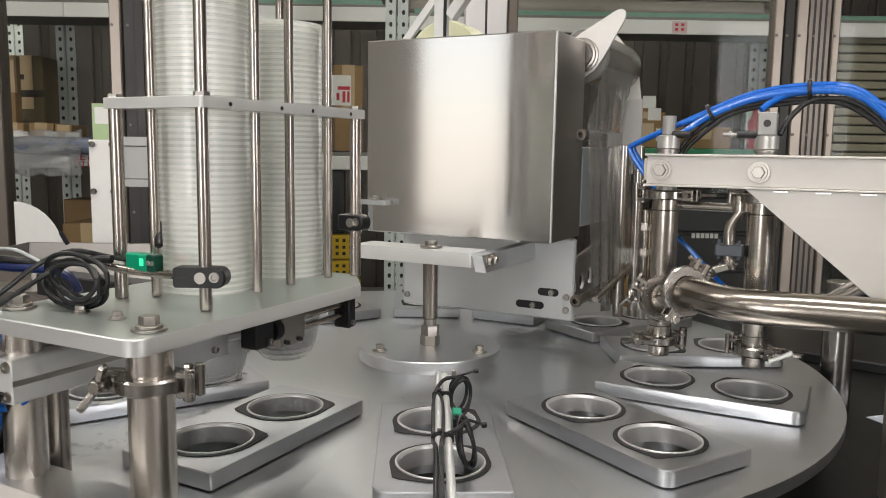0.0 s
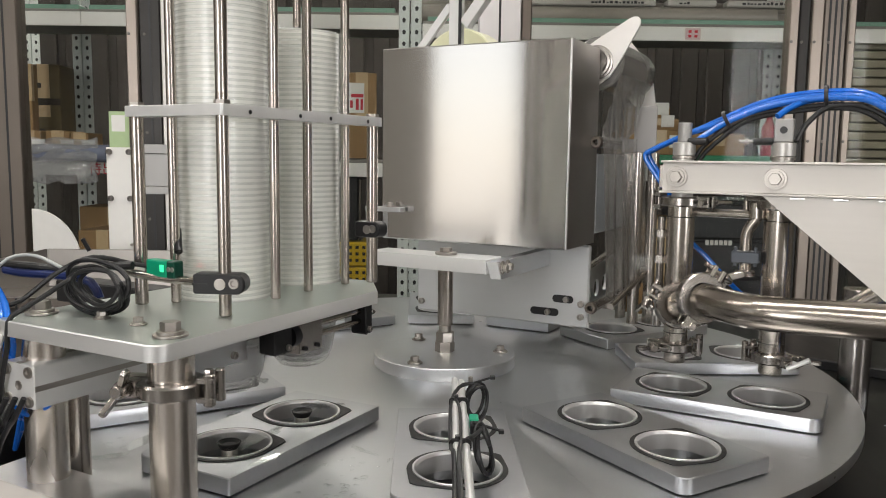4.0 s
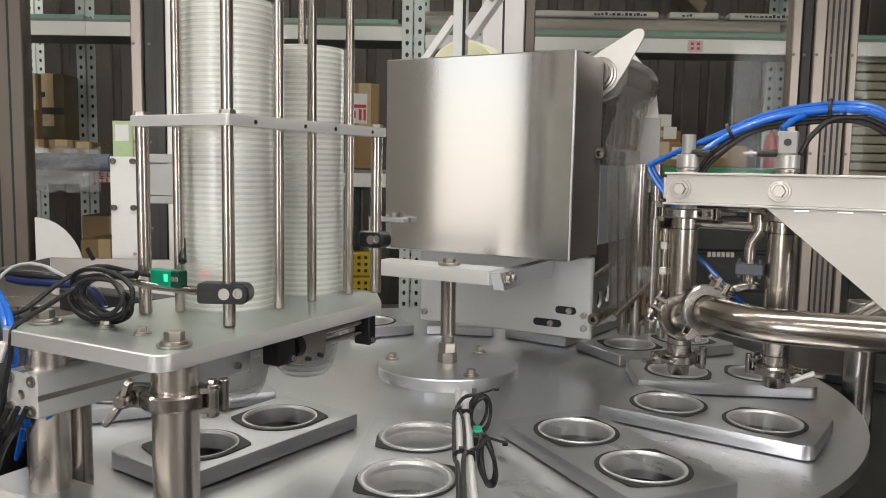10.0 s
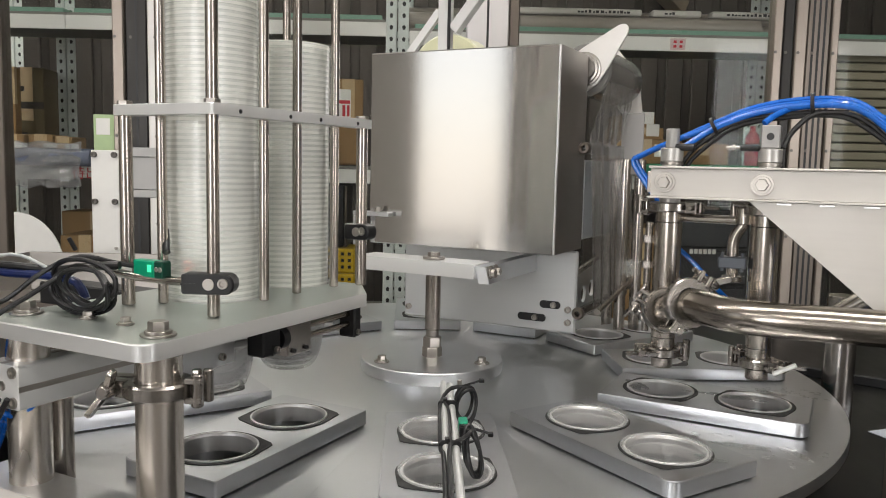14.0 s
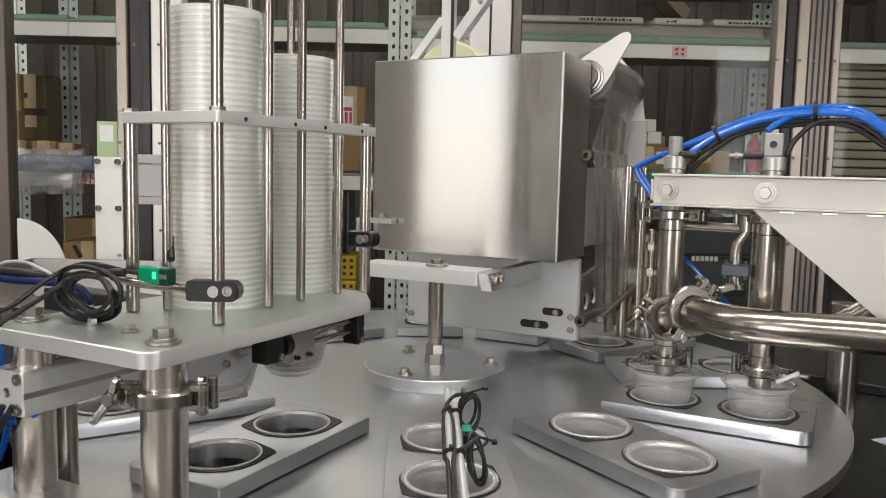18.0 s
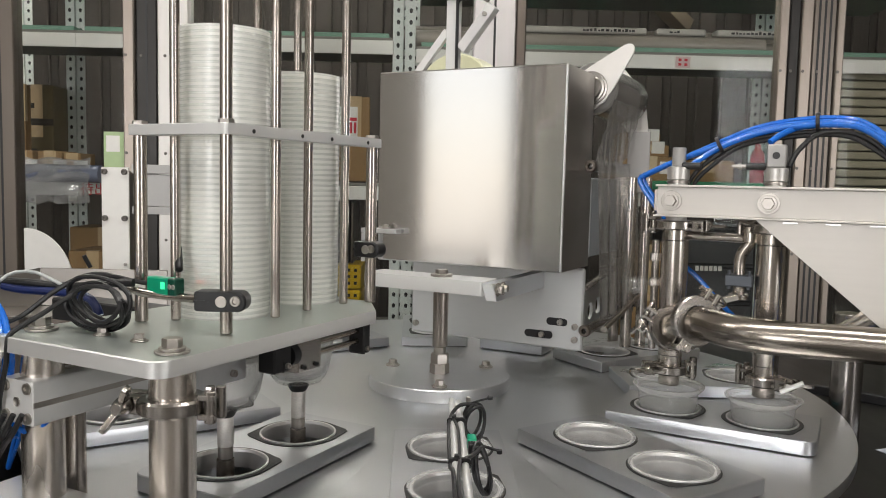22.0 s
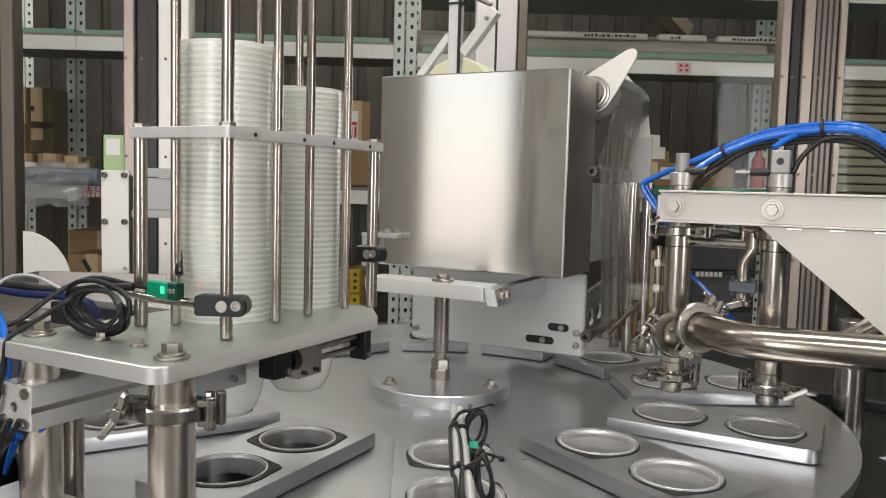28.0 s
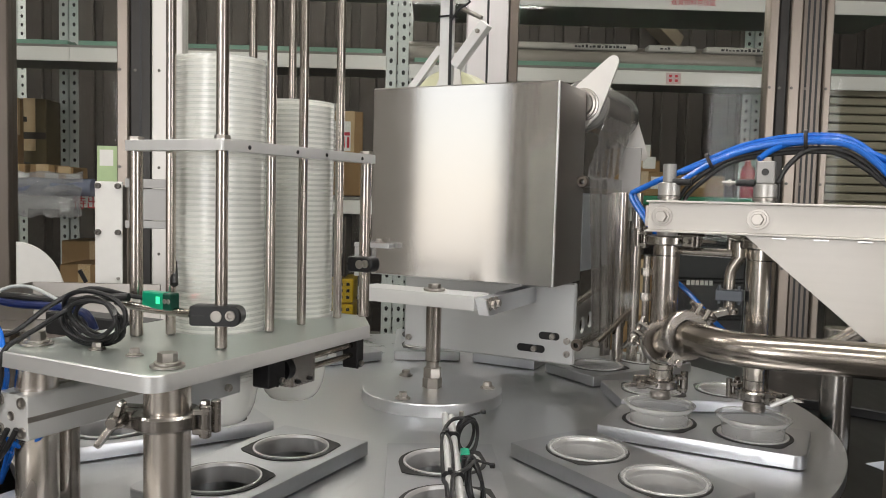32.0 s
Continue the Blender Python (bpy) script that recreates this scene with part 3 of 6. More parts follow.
# left bay
carton(-1.60, SY + 0.12, 1.29, 0.10, 0.14, 0.122)
carton(-1.72, SY + 0.12, 1.29, 0.10, 0.14, 0.122)
carton(-1.51, SY + 0.12, 1.29, 0.07, 0.14, 0.115)
carton(-1.745, SY + 0.12, 1.413, 0.045, 0.06, 0.27, 4, "tall open cardboard carton with a raised flap", False, True)
# olive cardboard with the rear carton's shade put into a darker base
OLIVE_DIMMED = mat("olive_cardboard", (0.1, 0.075, 0.035), 0.8, 0, 0.1, 40, (1, 1, 0.3), 0.1)
big = carton(-1.765, SY + 0.35, 1.292, 0.14, 0.15, 0.41, 2, "large olive-brown cardboard carton, its shade in the colour, with dark printing", False, False, OLIVE_DIMMED)
for zc, x0, x1, h in ((0.32, -0.06, -0.01, 0.022), (0.25, -0.03, 0.07, 0.03), (0.18, -0.06, -0.035, 0.02), (0.12, -0.05, 0.0, 0.03)):
    part("print", box(x0, x1, -0.0765, -0.0752, zc - h / 2, zc + h / 2, 0), mat("dark_print", (0.035, 0.028, 0.018), 0.8, 0, 0.1, 40), big, "dark printed bar")
carton(-1.43, SY + 0.17, 0.665, 0.2, 0.25, 0.34, 0)
carton(-1.5, SY + 0.42, 0.665, 0.3, 0.2, 0.42, 0, "large dim brown cardboard carton", False)
# middle bay
carton(-0.375, SY + 0.2, 1.3165, 0.12, 0.28, 0.345, 8, "orange-brown cardboard carton with a red sticker", False)
single("sticker", box(-0.04, 0.04, -0.001, 0, 0, 0.12, 0), PAPER, pose(-0.385, SY + 0.054, 1.5, 0, 0, 8), "white sticker with red print on a carton", "sticker")
for dx, z, w, h in ((0.012, 0.062, 0.05, 0.014), (0.012, 0.012, 0.012, 0.045), (0.03, 0.012, 0.01, 0.045), (-0.012, 0.02, 0.012, 0.03)):
    single("print", box(dx - w / 2, dx + w / 2, -0.001, 0, 0, h, 0), RED_INK, pose(-0.385, SY + 0.052, 1.5 + z, 0, 0, 8), "red printed bar on a white sticker", "print", "sticker print")
case = thing("equipment_case", pose(-0.41, SY + 0.15, 0.98), "black equipment case with a pale edge strip", "case")
part("body", box(-0.07, 0.045, -0.12, 0.12, 0, 0.26, 0.006), DARK, case)
part("edge_strip", box(0.046, 0.056, -0.12, 0.1, 0, 0.25, 0.002), POST, case)
for i in range(3):
    bn = thing("parts_bin", pose(-0.37, SY + 0.12, 0.664 + 0.105 * i), "yellow plastic stacking parts bin with rows of square holes", "bin", "yellow bins")
    part("shell", box(-0.075, 0.05, -0.1, 0.1, 0, 0.1, 0.006), YELLOW, bn)
    s = None
    for a in range(4):
        for c in range(3):
            s = box(-0.062 + a * 0.028, -0.049 + a * 0.028, -0.1015, -0.1, 0.018 + c * 0.027, 0.031 + c * 0.027, 0, s)
    part("holes", s, DARK, bn)
# right bays
cab = thing("drawer_cabinet", pose(1.1, SY + 0.22, 0.665), "black plastic drawer cabinet with a white maker's mark", "cabinet")
part("case", box(-0.12, 0.22, -0.16, 0.2, 0, 0.5, 0.008), DARK, cab)
for i in range(3):
    part("drawer", box(-0.11, 0.21, -0.175, -0.16, 0.03 + 0.155 * i, 0.175 + 0.155 * i, 0.006), DARK, cab)
for i in range(6):
    part("mark", box(-0.035 + 0.019 * i, -0.021 + 0.019 * i, -0.177, -0.175, 0.315, 0.335, 0.0), PAPER, cab)
carton(0.87, SY + 0.15, 0.665, 0.2, 0.3, 0.42, 0, "brown cardboard carton on the lower shelf", False)
carton(0.87, SY + 0.2, 1.347, 0.3, 0.25, 0.10, 0)
carton(0.86, SY + 0.25, 1.448, 0.2, 0.2, 0.05, 3)
carton(0.85, SY + 0.26, 1.5, 0.16, 0.18, 0.05, 0)
carton(1.12, SY + 0.25, 1.347, 0.22, 0.25, 0.09, 3, "flat brown cardboard carton on the mat", False)
single("green_mat", box(-0.3, 0.45, -0.2, 0.3, 0, 0.035, 0.004), mat("green_mat", (0.02, 0.2, 0.09), 0.5, 0, 0.1, 40), pose(1.0, SY + 0.06, 1.311), "dark green cutting mat lying on the shelf", "mat")
WRAP = mat("grey_wrap", (0.3, 0.27, 0.24), 0.3, 0, 0.3, 15, (6, 1, 1), 0.3)
for i, (x, z, r, l) in enumerate(((0.55, 1.897, 0.036, 1.5), (0.9, 1.893, 0.032, 1.2), (0.65, 1.95, 0.028, 1.6))):
    rl = thing("wrapped_roll", pose(x, SY + 0.06 + 0.07 * i, z, 0, 90, 0), "long roll of sheet wrapped in grey plastic on the shelf", "roll", "rolls on the shelf")
    part("roll", lathe([(0.01, -l / 2), (r, -l / 2), (r * 1.03, -l / 4), (r * 0.97, 0), (r * 1.04, l / 5), (r, l / 2), (0.01, l / 2)], 20), WRAP, rl)
for x0, l, marks in ((0.30, 0.52, (0.26, 0.46)), (0.86, 0.2, (0.05, 0.09)), (1.1, 0.3, (0.06, 0.26))):
    st = thing("paper_sleeve", pose(x0, SY + 0.04, 1.934), "white printed paper sleeve with illegible black writing", "sleeve", "paper sleeves")
    part("sleeve", box(0, l, -0.005, 0.05, 0, 0.026, 0.006), mat("dull_sleeve_paper", (0.5, 0.48, 0.45), 0.6, 0, 0.12, 25), st)
    x, g = marks[0], random.Random(int(x0 * 100))
    while x < marks[1]:
        w, h = g.uniform(0.006, 0.014), g.uniform(0.006, 0.012)
        part("mark", box(x, x + w, -0.0062, -0.005, 0.008, 0.008 + h, 0), DARK, st)
        x += w + g.uniform(0.003, 0.007)
for i in range(15):
    single("pale_board", box(0, 0.5, -0.2, 0.2, 0, 0.03, 0.004), mat("tan_board", (0.3, 0.27, 0.2), 0.7, 0, 0.12, 30, (0.2, 1, 1), 0.05), pose(1.60 + 0.012 * (i % 3), SY + 0.25, 1.31 + 0.036 * i), "dull tan board in a tall stack on the shelf", "board", "stacked boards")
single("wrapped_bundle", lathe([(0.01, -0.18), (0.03, -0.18), (0.037, -0.06), (0.033, 0.06), (0.036, 0.17), (0.01, 0.18)], 20, pose(0, 0, 0, 0, 90, 0)), BLUEBAG, pose(-1.52, SY - 0.05, 1.322), "blue-grey bundle in clear wrap lying on the shelf", "bundle")
bag_rng = random.Random(3)
bag = bmesh.new()
grid = [[bag.verts.new((-0.24 + 0.04 * i, -0.02 + bag_rng.uniform(-0.022, 0.022), -0.08 + 0.025 * k + bag_rng.uniform(-0.008, 0.008))) for k in range(8)] for i in range(13)]
for i in range(12):
    for k in range(7):
        bag.faces.new((grid[i][k], grid[i + 1][k], grid[i + 1][k + 1], grid[i][k + 1]))
bag_ob = single("plastic_bag", bag, clear("bag_film", (0.95, 0.95, 0.96), 0.15, 2.2, 0.3, (0.8, 0.8, 0.82), 30), pose(-1.62, SY - 0.075, 1.285), "crumpled clear plastic bag hanging over the shelf edge", "plastic bag", smooth=0)
bag_ob.modifiers.new("thickness", "SOLIDIFY").thickness = 0.0006
single("red_bottle", lathe([(0, 0), (0.03, 0), (0.03, 0.12), (0.012, 0.15), (0.012, 0.17), (0, 0.17)], 20), mat("red_bottle", (0.35, 0.02, 0.04), 0.3, 0, 0.05, 30), pose(1.36, SY + 0.2, 1.347), "dark red bottle standing on the shelf", "bottle")
# roof brace seen high behind the shelves
single("roof_brace", box(-0.05, 0.05, -0.6, 0.6, -0.04, 0.04, 0.003), mat("brown_steel", (0.2, 0.16, 0.12), 0.6, 0.2, 0.1, 20), pose(0.95, 3.1, 2.55, -30, 0, -60), "brown steel roof brace behind the shelves", "brace")

# red shelf writing, flat on the beams
def words(text, m, size, label):
    cu = bpy.data.curves.new("lettering", "FONT")
    cu.body, cu.size, cu.extrude, cu.align_x, cu.align_y = text, size, 0.0004, "CENTER", "CENTER"
    ob = new("shelf_lettering", cu)
    dep = bpy.context.evaluated_depsgraph_get()
    me = bpy.data.meshes.new_from_object(ob.evaluated_get(dep))
    bpy.data.objects.remove(ob)
    me.materials.append(RED_INK)
    o = new("shelf_lettering", me)
    o.matrix_basis = m
    return tagged(o, label, "lettering")


words("待出", pose(-1.395, SY - 0.0135, 1.258, 90, 0, 0), 0.055, "red painted characters on a white shelf beam")

words("進貨物料存放區", pose(1.023, SY - 0.0135, 2.121, 90, 0, 0), 0.026, "red painted characters on a high white shelf beam")
single("tag", box(-0.03, 0.03, -0.001, 0, -0.022, 0.022, 0), mat("pink_paper", (0.6, 0.46, 0.45), 0.7, 0, 0.04, 60), pose(0.955, SY - 0.0125, 1.82), "small pink paper tag on a shelf beam", "tag")
for dx in (-0.012, 0.012):
    for dz in (-0.009, 0.009):
        single("tag_mark", box(dx - 0.006, dx + 0.006, -0.001, 0, dz - 0.005, dz + 0.005, 0), RED_INK, pose(0.955, SY - 0.0137, 1.82), "small red mark on a pink tag", "mark", "tag marks")

# ---- machine enclosure and deck ----
EY = 0.8
encl = thing("machine_enclosure", pose(0, EY, 0.9), "aluminium-framed machine enclosure with clear acrylic panes", "enclosure")


POSTS = mat("dark_screw", (0.12, 0.11, 0.1), 0.45, 0.8, 0.03, 90)


def post(x0, x1, y0, y1, material=POST, grooves=1):
    w, d, h = (x1 - x0) / 2, (y1 - y0) / 2, 1.2
    p = part("post", box(-w, w, -d, d, 0, h, 0.003), material, encl, "tall aluminium profile post", pose((x0 + x1) / 2, (y0 + y1) / 2 - EY, 0))
    for i in range(grooves):
        c = -w + 2 * w * (i + 1) / (grooves + 1)
        part("groove", box(c - 0.003, c + 0.003, -d - 0.0006, -d + 0.004, 0, h, 0), DARK, p)
    for z in (0.25, 0.48, 0.735, 1.0):
        part("screw", cyl(0.004, 0, 0.002, 0.0004, 12, pose(-w * 0.5, -d, z, 90, 0, 0)), POSTS, p)
    return p


POSTD = mat("dark_profile", (0.03, 0.028, 0.026), 0.4, 0.5, 0.05, 120, (1, 1, 0.02), 0.03)
POSTW = mat("pale_profile", (0.27, 0.232, 0.2), 0.35, 0.7, 0.03, 120, (1, 1, 0.02), 0.03)
post(-1.24, -1.13, EY, EY + 0.05, POST, grooves=2)
post(-0.845, -0.815, EY, EY + 0.03, POSTW, grooves=0)
post(-0.812, -0.757, EY + 0.006, EY + 0.05, POSTD)
post(-0.754, -0.672, EY, EY + 0.05, mat("white_profile", (0.62, 0.6, 0.57), 0.4, 0.3, 0.03, 100, (1, 1, 0.02)), grooves=0)
post(0.075, 0.185, EY, EY + 0.06, mat("silver_profile", (0.6, 0.58, 0.58), 0.35, 0.5, 0.03, 100, (1, 1, 0.02)), grooves=1)
post(0.187, 0.213, EY + 0.002, EY + 0.05, POST, grooves=0)
post(0.88, 0.905, EY, EY + 0.04, POSTW, grooves=0)
post(0.908, 0.935, EY + 0.004, EY + 0.05, POSTD, grooves=0)
post(0.938, 0.968, EY, EY + 0.05, POSTW, grooves=0)
post(0.97, 1.03, EY + 0.005, EY + 0.06, POST, grooves=3)
post(1.033, 1.053, EY, EY + 0.04, POSTW, grooves=0)
for x0, x1 in ((-1.13, -0.845), (-0.672, 0.075), (0.213, 0.88), (1.053, 1.6)):
    g = part("pane", box(x0 + 0.001, x1 - 0.001, 0.02, 0.025, 0, 1.2, 0), GLASS, encl, "clear acrylic pane")
    g.visible_shadow = False

deck = thing("machine_cabinet", pose(0, 0, 0), "stainless machine base cabinet with a flat deck", "machine base")
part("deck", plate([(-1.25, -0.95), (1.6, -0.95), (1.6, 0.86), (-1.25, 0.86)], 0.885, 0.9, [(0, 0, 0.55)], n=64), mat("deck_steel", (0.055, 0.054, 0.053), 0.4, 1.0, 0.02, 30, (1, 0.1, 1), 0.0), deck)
b = box(-1.24, 1.59, -0.94, -0.92, 0.05, 0.884, 0.002)
b = box(-1.24, 1.59, 0.83, 0.85, 0.05, 0.884, 0.002, b)
b = box(-1.24, -1.22, -0.92, 0.83, 0.05, 0.884, 0.002, b)
b = box(1.57, 1.59, -0.92, 0.83, 0.05, 0.884, 0.002, b)
b = box(-1.22, 1.57, -0.92, 0.83, 0.05, 0.07, 0.002, b)
part("cabinet", b, POST, deck)
for x in (-1.15, 1.5):
    for y in (-0.85, 0.76):
        part("foot", cyl(0.03, 0, 0.05, 0.004, 20, pose(x, y, 0)), RUBBER, deck)
# added black disc stands in for the darkness below the table's holes
part("drip_pan", cyl(0.548, 0.904, 0.912, 0.001, 64), DARK, deck, "added black disc that keeps the turntable's holes dark")
part("drive_column", cyl(0.09, 0.07, 0.955, 0.002, 32), ALU, deck)

# ---- the turning table with its twelve carriers ----
RA, RB = 0.38, 0.5096
table = thing("turntable", pose(0, 0, 0.955), "round brushed steel turntable with twelve two-hole cup carriers", "turntable")
T0 = 0.955
RT = 0.63
wedge = [(0.1 * math.cos(radians(a)), 0.1 * math.sin(radians(a))) for a in (15, 0, -15)] + [(RT * math.cos(radians(a)), RT * math.sin(radians(a))) for a in range(-15, 16, 2)]
b = None
for k in range(12):
    one = plate(wedge, 0.965 - T0, 0.98 - T0, [(RA, 0, 0.057), (RB, 0, 0.057)], 0.0001, 32)
    b = merge(b, one, pose(0, 0, 0, 0, 0, ST + 30 * k))
bmesh.ops.remove_doubles(b, verts=b.verts, dist=0.00005)
part("disc", b, TABLE, table)
part("rim_band", ring(0.585, 0.615, 0.957 - T0, 0.9645 - T0, 0.001, 96), TEAL, table, "teal band under the table's edge")
hub = part("hub", lathe([(0, 0), (0.118, 0), (0.1185, 0.001), (0.1185, 0.019), (0.1175, 0.02), (0, 0.02)], 96, pose(0, 0, 0.9802 - T0)), ALU, table, "thick round aluminium hub plate")
for i in range(3):
    a = radians(-30 + 120 * i)
    bolt(table, pose(0.094 * math.cos(a), 0.094 * math.sin(a), 1.0003 - T0, 0, 0, 20 * i), 0.0065, "hub_bolt")

outline = rounded([(0.306, -0.0685, 0.002), (0.582, -0.0685, 0.016), (0.582, 0.0685, 0.003), (0.306, 0.0685, 0.002)])


def seal(cx):
    """A flat black seal round a hole, drawn out to two opposite corners."""
    pts = []
    for i in range(48):
        a = 2 * math.pi * i / 48
        r = 0.0535
        d = min(abs((a - radians(c) + math.pi) % (2 * math.pi) - math.pi) for c in (-50, 130))
        if d < radians(34):
            r = min(0.0535 / math.cos(radians(34) - d), 0.0625)
        pts.append((cx + r * math.cos(a), r * math.sin(a)))
    return plate(pts, 0.0002, 0.0011, [(cx, 0, 0.0477)], 0.0003, 48)


sleeve_profile = [(0.0478, 0.0002), (0.0478, 0.0022), (0.0472, 0.0026), (0.0458, 0.0026), (0.0452, 0.0020), (0.0440, -0.0010), (0.0438, -0.0196), (0.0458, -0.0196), (0.0460, 0.0002)]
first = None
for k in range(12):
    m = pose(0, 0, 1.0 - T0, 0, 0, ST + 30 * k)
    if first is None:
        first = part("carrier_plate", plate(outline, -0.0182, 0, [(RA, 0, 0.0462), (RB, 0, 0.0462)], 0.0012, 40), CARRIER, table, "thick aluminium cup carrier plate with two holes", m)
        # inset dark sheet puts the contact shade under the plate into colour
        sh = part("shim", plate(rounded([(0.309, -0.0655, 0.002), (0.579, -0.0655, 0.014), (0.579, 0.0655, 0.003), (0.309, 0.0655, 0.002)]), -0.0198, -0.0184, [(RA, 0, 0.05), (RB, 0, 0.05)], 0.0003), DARK, first, "thin inset dark sheet that draws the shaded gap under the plate")
        s1 = part("seal", seal(RA), RUBBER, first, "flat black rubber seal")
        s2 = part("seal", seal(RB), RUBBER, first, "flat black rubber seal")
        c1 = part("sleeve", lathe(sleeve_profile, 56, closed=True), BORE, first, "bright turned metal sleeve", pose(RA, 0, 0), 12)
        c2 = same(c1, pose(RB, 0, 0), first)
    else:
        p = same(first, m, table)
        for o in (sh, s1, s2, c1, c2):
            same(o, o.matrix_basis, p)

# spilt water that rides round on the table: drops and thin irregular films
SPILL = clear("spilt_water", (0.99, 1.0, 1.0), 0.03, 1.0, 0.02, (0.9, 0.9, 0.9), 0)
rng = random.Random(7)


def puddle(a, r, z, sx, sy, turn, seed):
    """A thin film of water with a ragged outline, a degrees round and r out on the turntable."""
    g = random.Random(seed)
    ph = [(g.uniform(0, 6.28), g.uniform(0.05, 0.22), n) for n in (2, 3, 5, 7, 11)]
    pts = []
    for i in range(56):
        u = 2 * math.pi * i / 56
        k = 1 + sum(w * math.sin(n * u + f) / (0.6 + 0.12 * n) for f, w, n in ph)
        pts.append((sx * k * math.cos(u), sy * k * math.sin(u)))
    part("puddle", plate(pts, 0.0001, 0.0012, [], 0.0011), SPILL, table, "thin ragged film of clear water", pose(0, 0, z - T0, 0, 0, a) @ pose(r, 0, 0, 0, 0, turn))


for a, r, z, sx, sy, turn, seed in ((-163, 0.53, 0.9803, 0.03, 0.012, 20, 1), (-165, 0.47, 0.9803, 0.016, 0.008, 70, 2), (-161, 0.585, 0.9803, 0.022, 0.009, -30, 3), (-164, 0.40, 0.9803, 0.012, 0.006, 10, 4), (-146.5, 0.475, 1.0002, 0.05, 0.009, 3, 5), (-148, 0.345, 1.0002, 0.016, 0.02, 40, 6), (-141, 0.53, 1.0002, 0.02, 0.007, -10, 7), (-133, 0.42, 0.9803, 0.018, 0.005, 60, 8), (-176, 0.555, 1.0002, 0.016, 0.009, 25, 9), (-174, 0.33, 1.0002, 0.012, 0.014, 0, 10)):
    puddle(a, r, z, sx, sy, turn, seed)
b = None
for i in range(80):
    a, r, s = radians(rng.choice((rng.gauss(-134, 2.6), rng.gauss(-163, 3), rng.gauss(-131, 2)))), rng.uniform(0.44, 0.618), rng.uniform(0.0015, 0.006)
    if min(abs((math.degrees(a) - ST - 30 * k + 180) % 360 - 180) for k in range(12)) < math.degrees(math.asin(0.0715 / r)) and r < 0.59:
        continue
    b = lathe([(s, 0), (s * 0.93, s * 0.12), (s * 0.6, s * 0.22), (0, s * 0.27)], 12, pose(r * math.cos(a), r * math.sin(a), 0.9802 - T0, 0, 0, rng.uniform(0, 180)) @ Matrix.Diagonal((1.0, rng.uniform(0.6, 1.0), 1.0, 1.0)), b)
tagged(part("water_spatter", b, SPILL, table, "scattered clear water drops"), kind="stuff")

# ---- cup magazine over the drop station ----
KD = -1
mag = thing("cup_magazine", at(KD, 0.55, 0, 0.9), "aluminium magazine plate on steel columns that holds two cup stacks", "cup magazine")
LM = pose(-0.55, 0, -0.9)


def mp(name, bm, material, label="", m=None, parent=None):
    """A part of the magazine, in the frame of its station."""
    return part(name, bm, material, parent or mag, label, (LM @ m if m is not None else LM) if parent is None else m)


PZ = 1.172
edge = rounded([(0.72, 0.127, 0.016), (0.4, 0.127, 0.002), (0.343, 0.083, 0.002), (0.343, -0.02, 0.002), (0.295, -0.04, 0.002), (0.295, -0.086, 0.002), (0.72, -0.086, 0.012)][::-1])
base = mp("base_plate", plate(edge, PZ - 0.0145, PZ, [(RA, 0, 0.0515), (RB, 0, 0.0515)], 0.0012, 40), mat("plate_aluminium", (0.45, 0.495, 0.465), 0.34, 0.8, 0.015, 60, (0.06, 1, 1), 0.0, spread=0.03), "flat aluminium plate with a rounded corner")
base.data.materials.append(mat("milled_edge", (0.74, 0.745, 0.74), 0.4, 0.75, 0.03, 120, (0.06, 0.06, 1), 0.0, spread=0.03))
for f in base.data.polygons:
    f.material_index = 1 if abs(f.normal.z) < 0.9 else 0
for r, t in ((0.686, 0.106), (0.683, -0.069)):
    mp("column", cyl(0.0195, 0.93, PZ - 0.0148, 0.001, 40, pose(r, t, 0)), STEEL_COLUMN, "polished stainless column")
    bolt(mag, LM @ pose(r, t, PZ + 0.0002, 0, 0, 18), 0.0078, "column_bolt")
mp("column", cyl(0.0135, 0.93, PZ - 0.0148, 0.001, 28, pose(0.64, -0.085, 0)), STEEL_ROD, "dark steel column")
triclamp(mag, LM @ pose(0.686, 0.106, 1.128, 0, 0, 112), 0.0195, swing=60)
for r, t in ((0.669, 0.047), (0.668, -0.003)):
    bolt(mag, LM @ pose(r, t, PZ + 0.0002, 0, 0, 35), 0.0042, "small_bolt")
ROD = 0.0051
rods = [(0.5985, -0.030, 1.372, 0.0066), (0.600, 0.0858, 1.95, 0.0059), (0.351, 0.0862, 1.366, 0.0068), (0.5735, -0.008, 1.95, ROD), (0.503, 0.0645, 1.95, ROD), (0.446, 0.0632, 1.95, ROD), (0.3815, 0.068, 1.95, ROD), (0.307, -0.0625, 1.95, ROD), (0.386, -0.0625, 1.95, ROD), (0.445, -0.06, 1.95, ROD)]
for r, t, z, rad in rods:
    mp("guide_rod", cyl(rad, PZ + 0.0003, z, 0.001, 22, pose(r, t, 0)), STEEL_ROD, "slim polished guide rod")
bar = rounded([(0.609, -0.036, 0.003), (0.590, -0.036, 0.003), (0.590, 0.077, 0.002), (0.342, 0.0775, 0.002), (0.342, 0.0945, 0.002), (0.609, 0.0945, 0.003)][::-1])
mp("guide_bar", plate(bar, 1.361, 1.3715, [], 0.0006), ALU_LIGHT, "flat aluminium bar that ties the guide rods")
for i, r in enumerate((0.572, 0.497, 0.445, 0.373)):
    mp("bar_hole", cyl(0.0022, 0, 0.0006, 0.0001, 12, pose(r, 0.0946, 1.3655, -90, 0, 0)), DARK)
for r, t in ((0.5985, -0.030), (0.600, 0.0858), (0.351, 0.0862)):
    mp("rod_nut", hexa(0.0078, 1.3717, 1.3755, pose(r, t, 0)), BOLT)
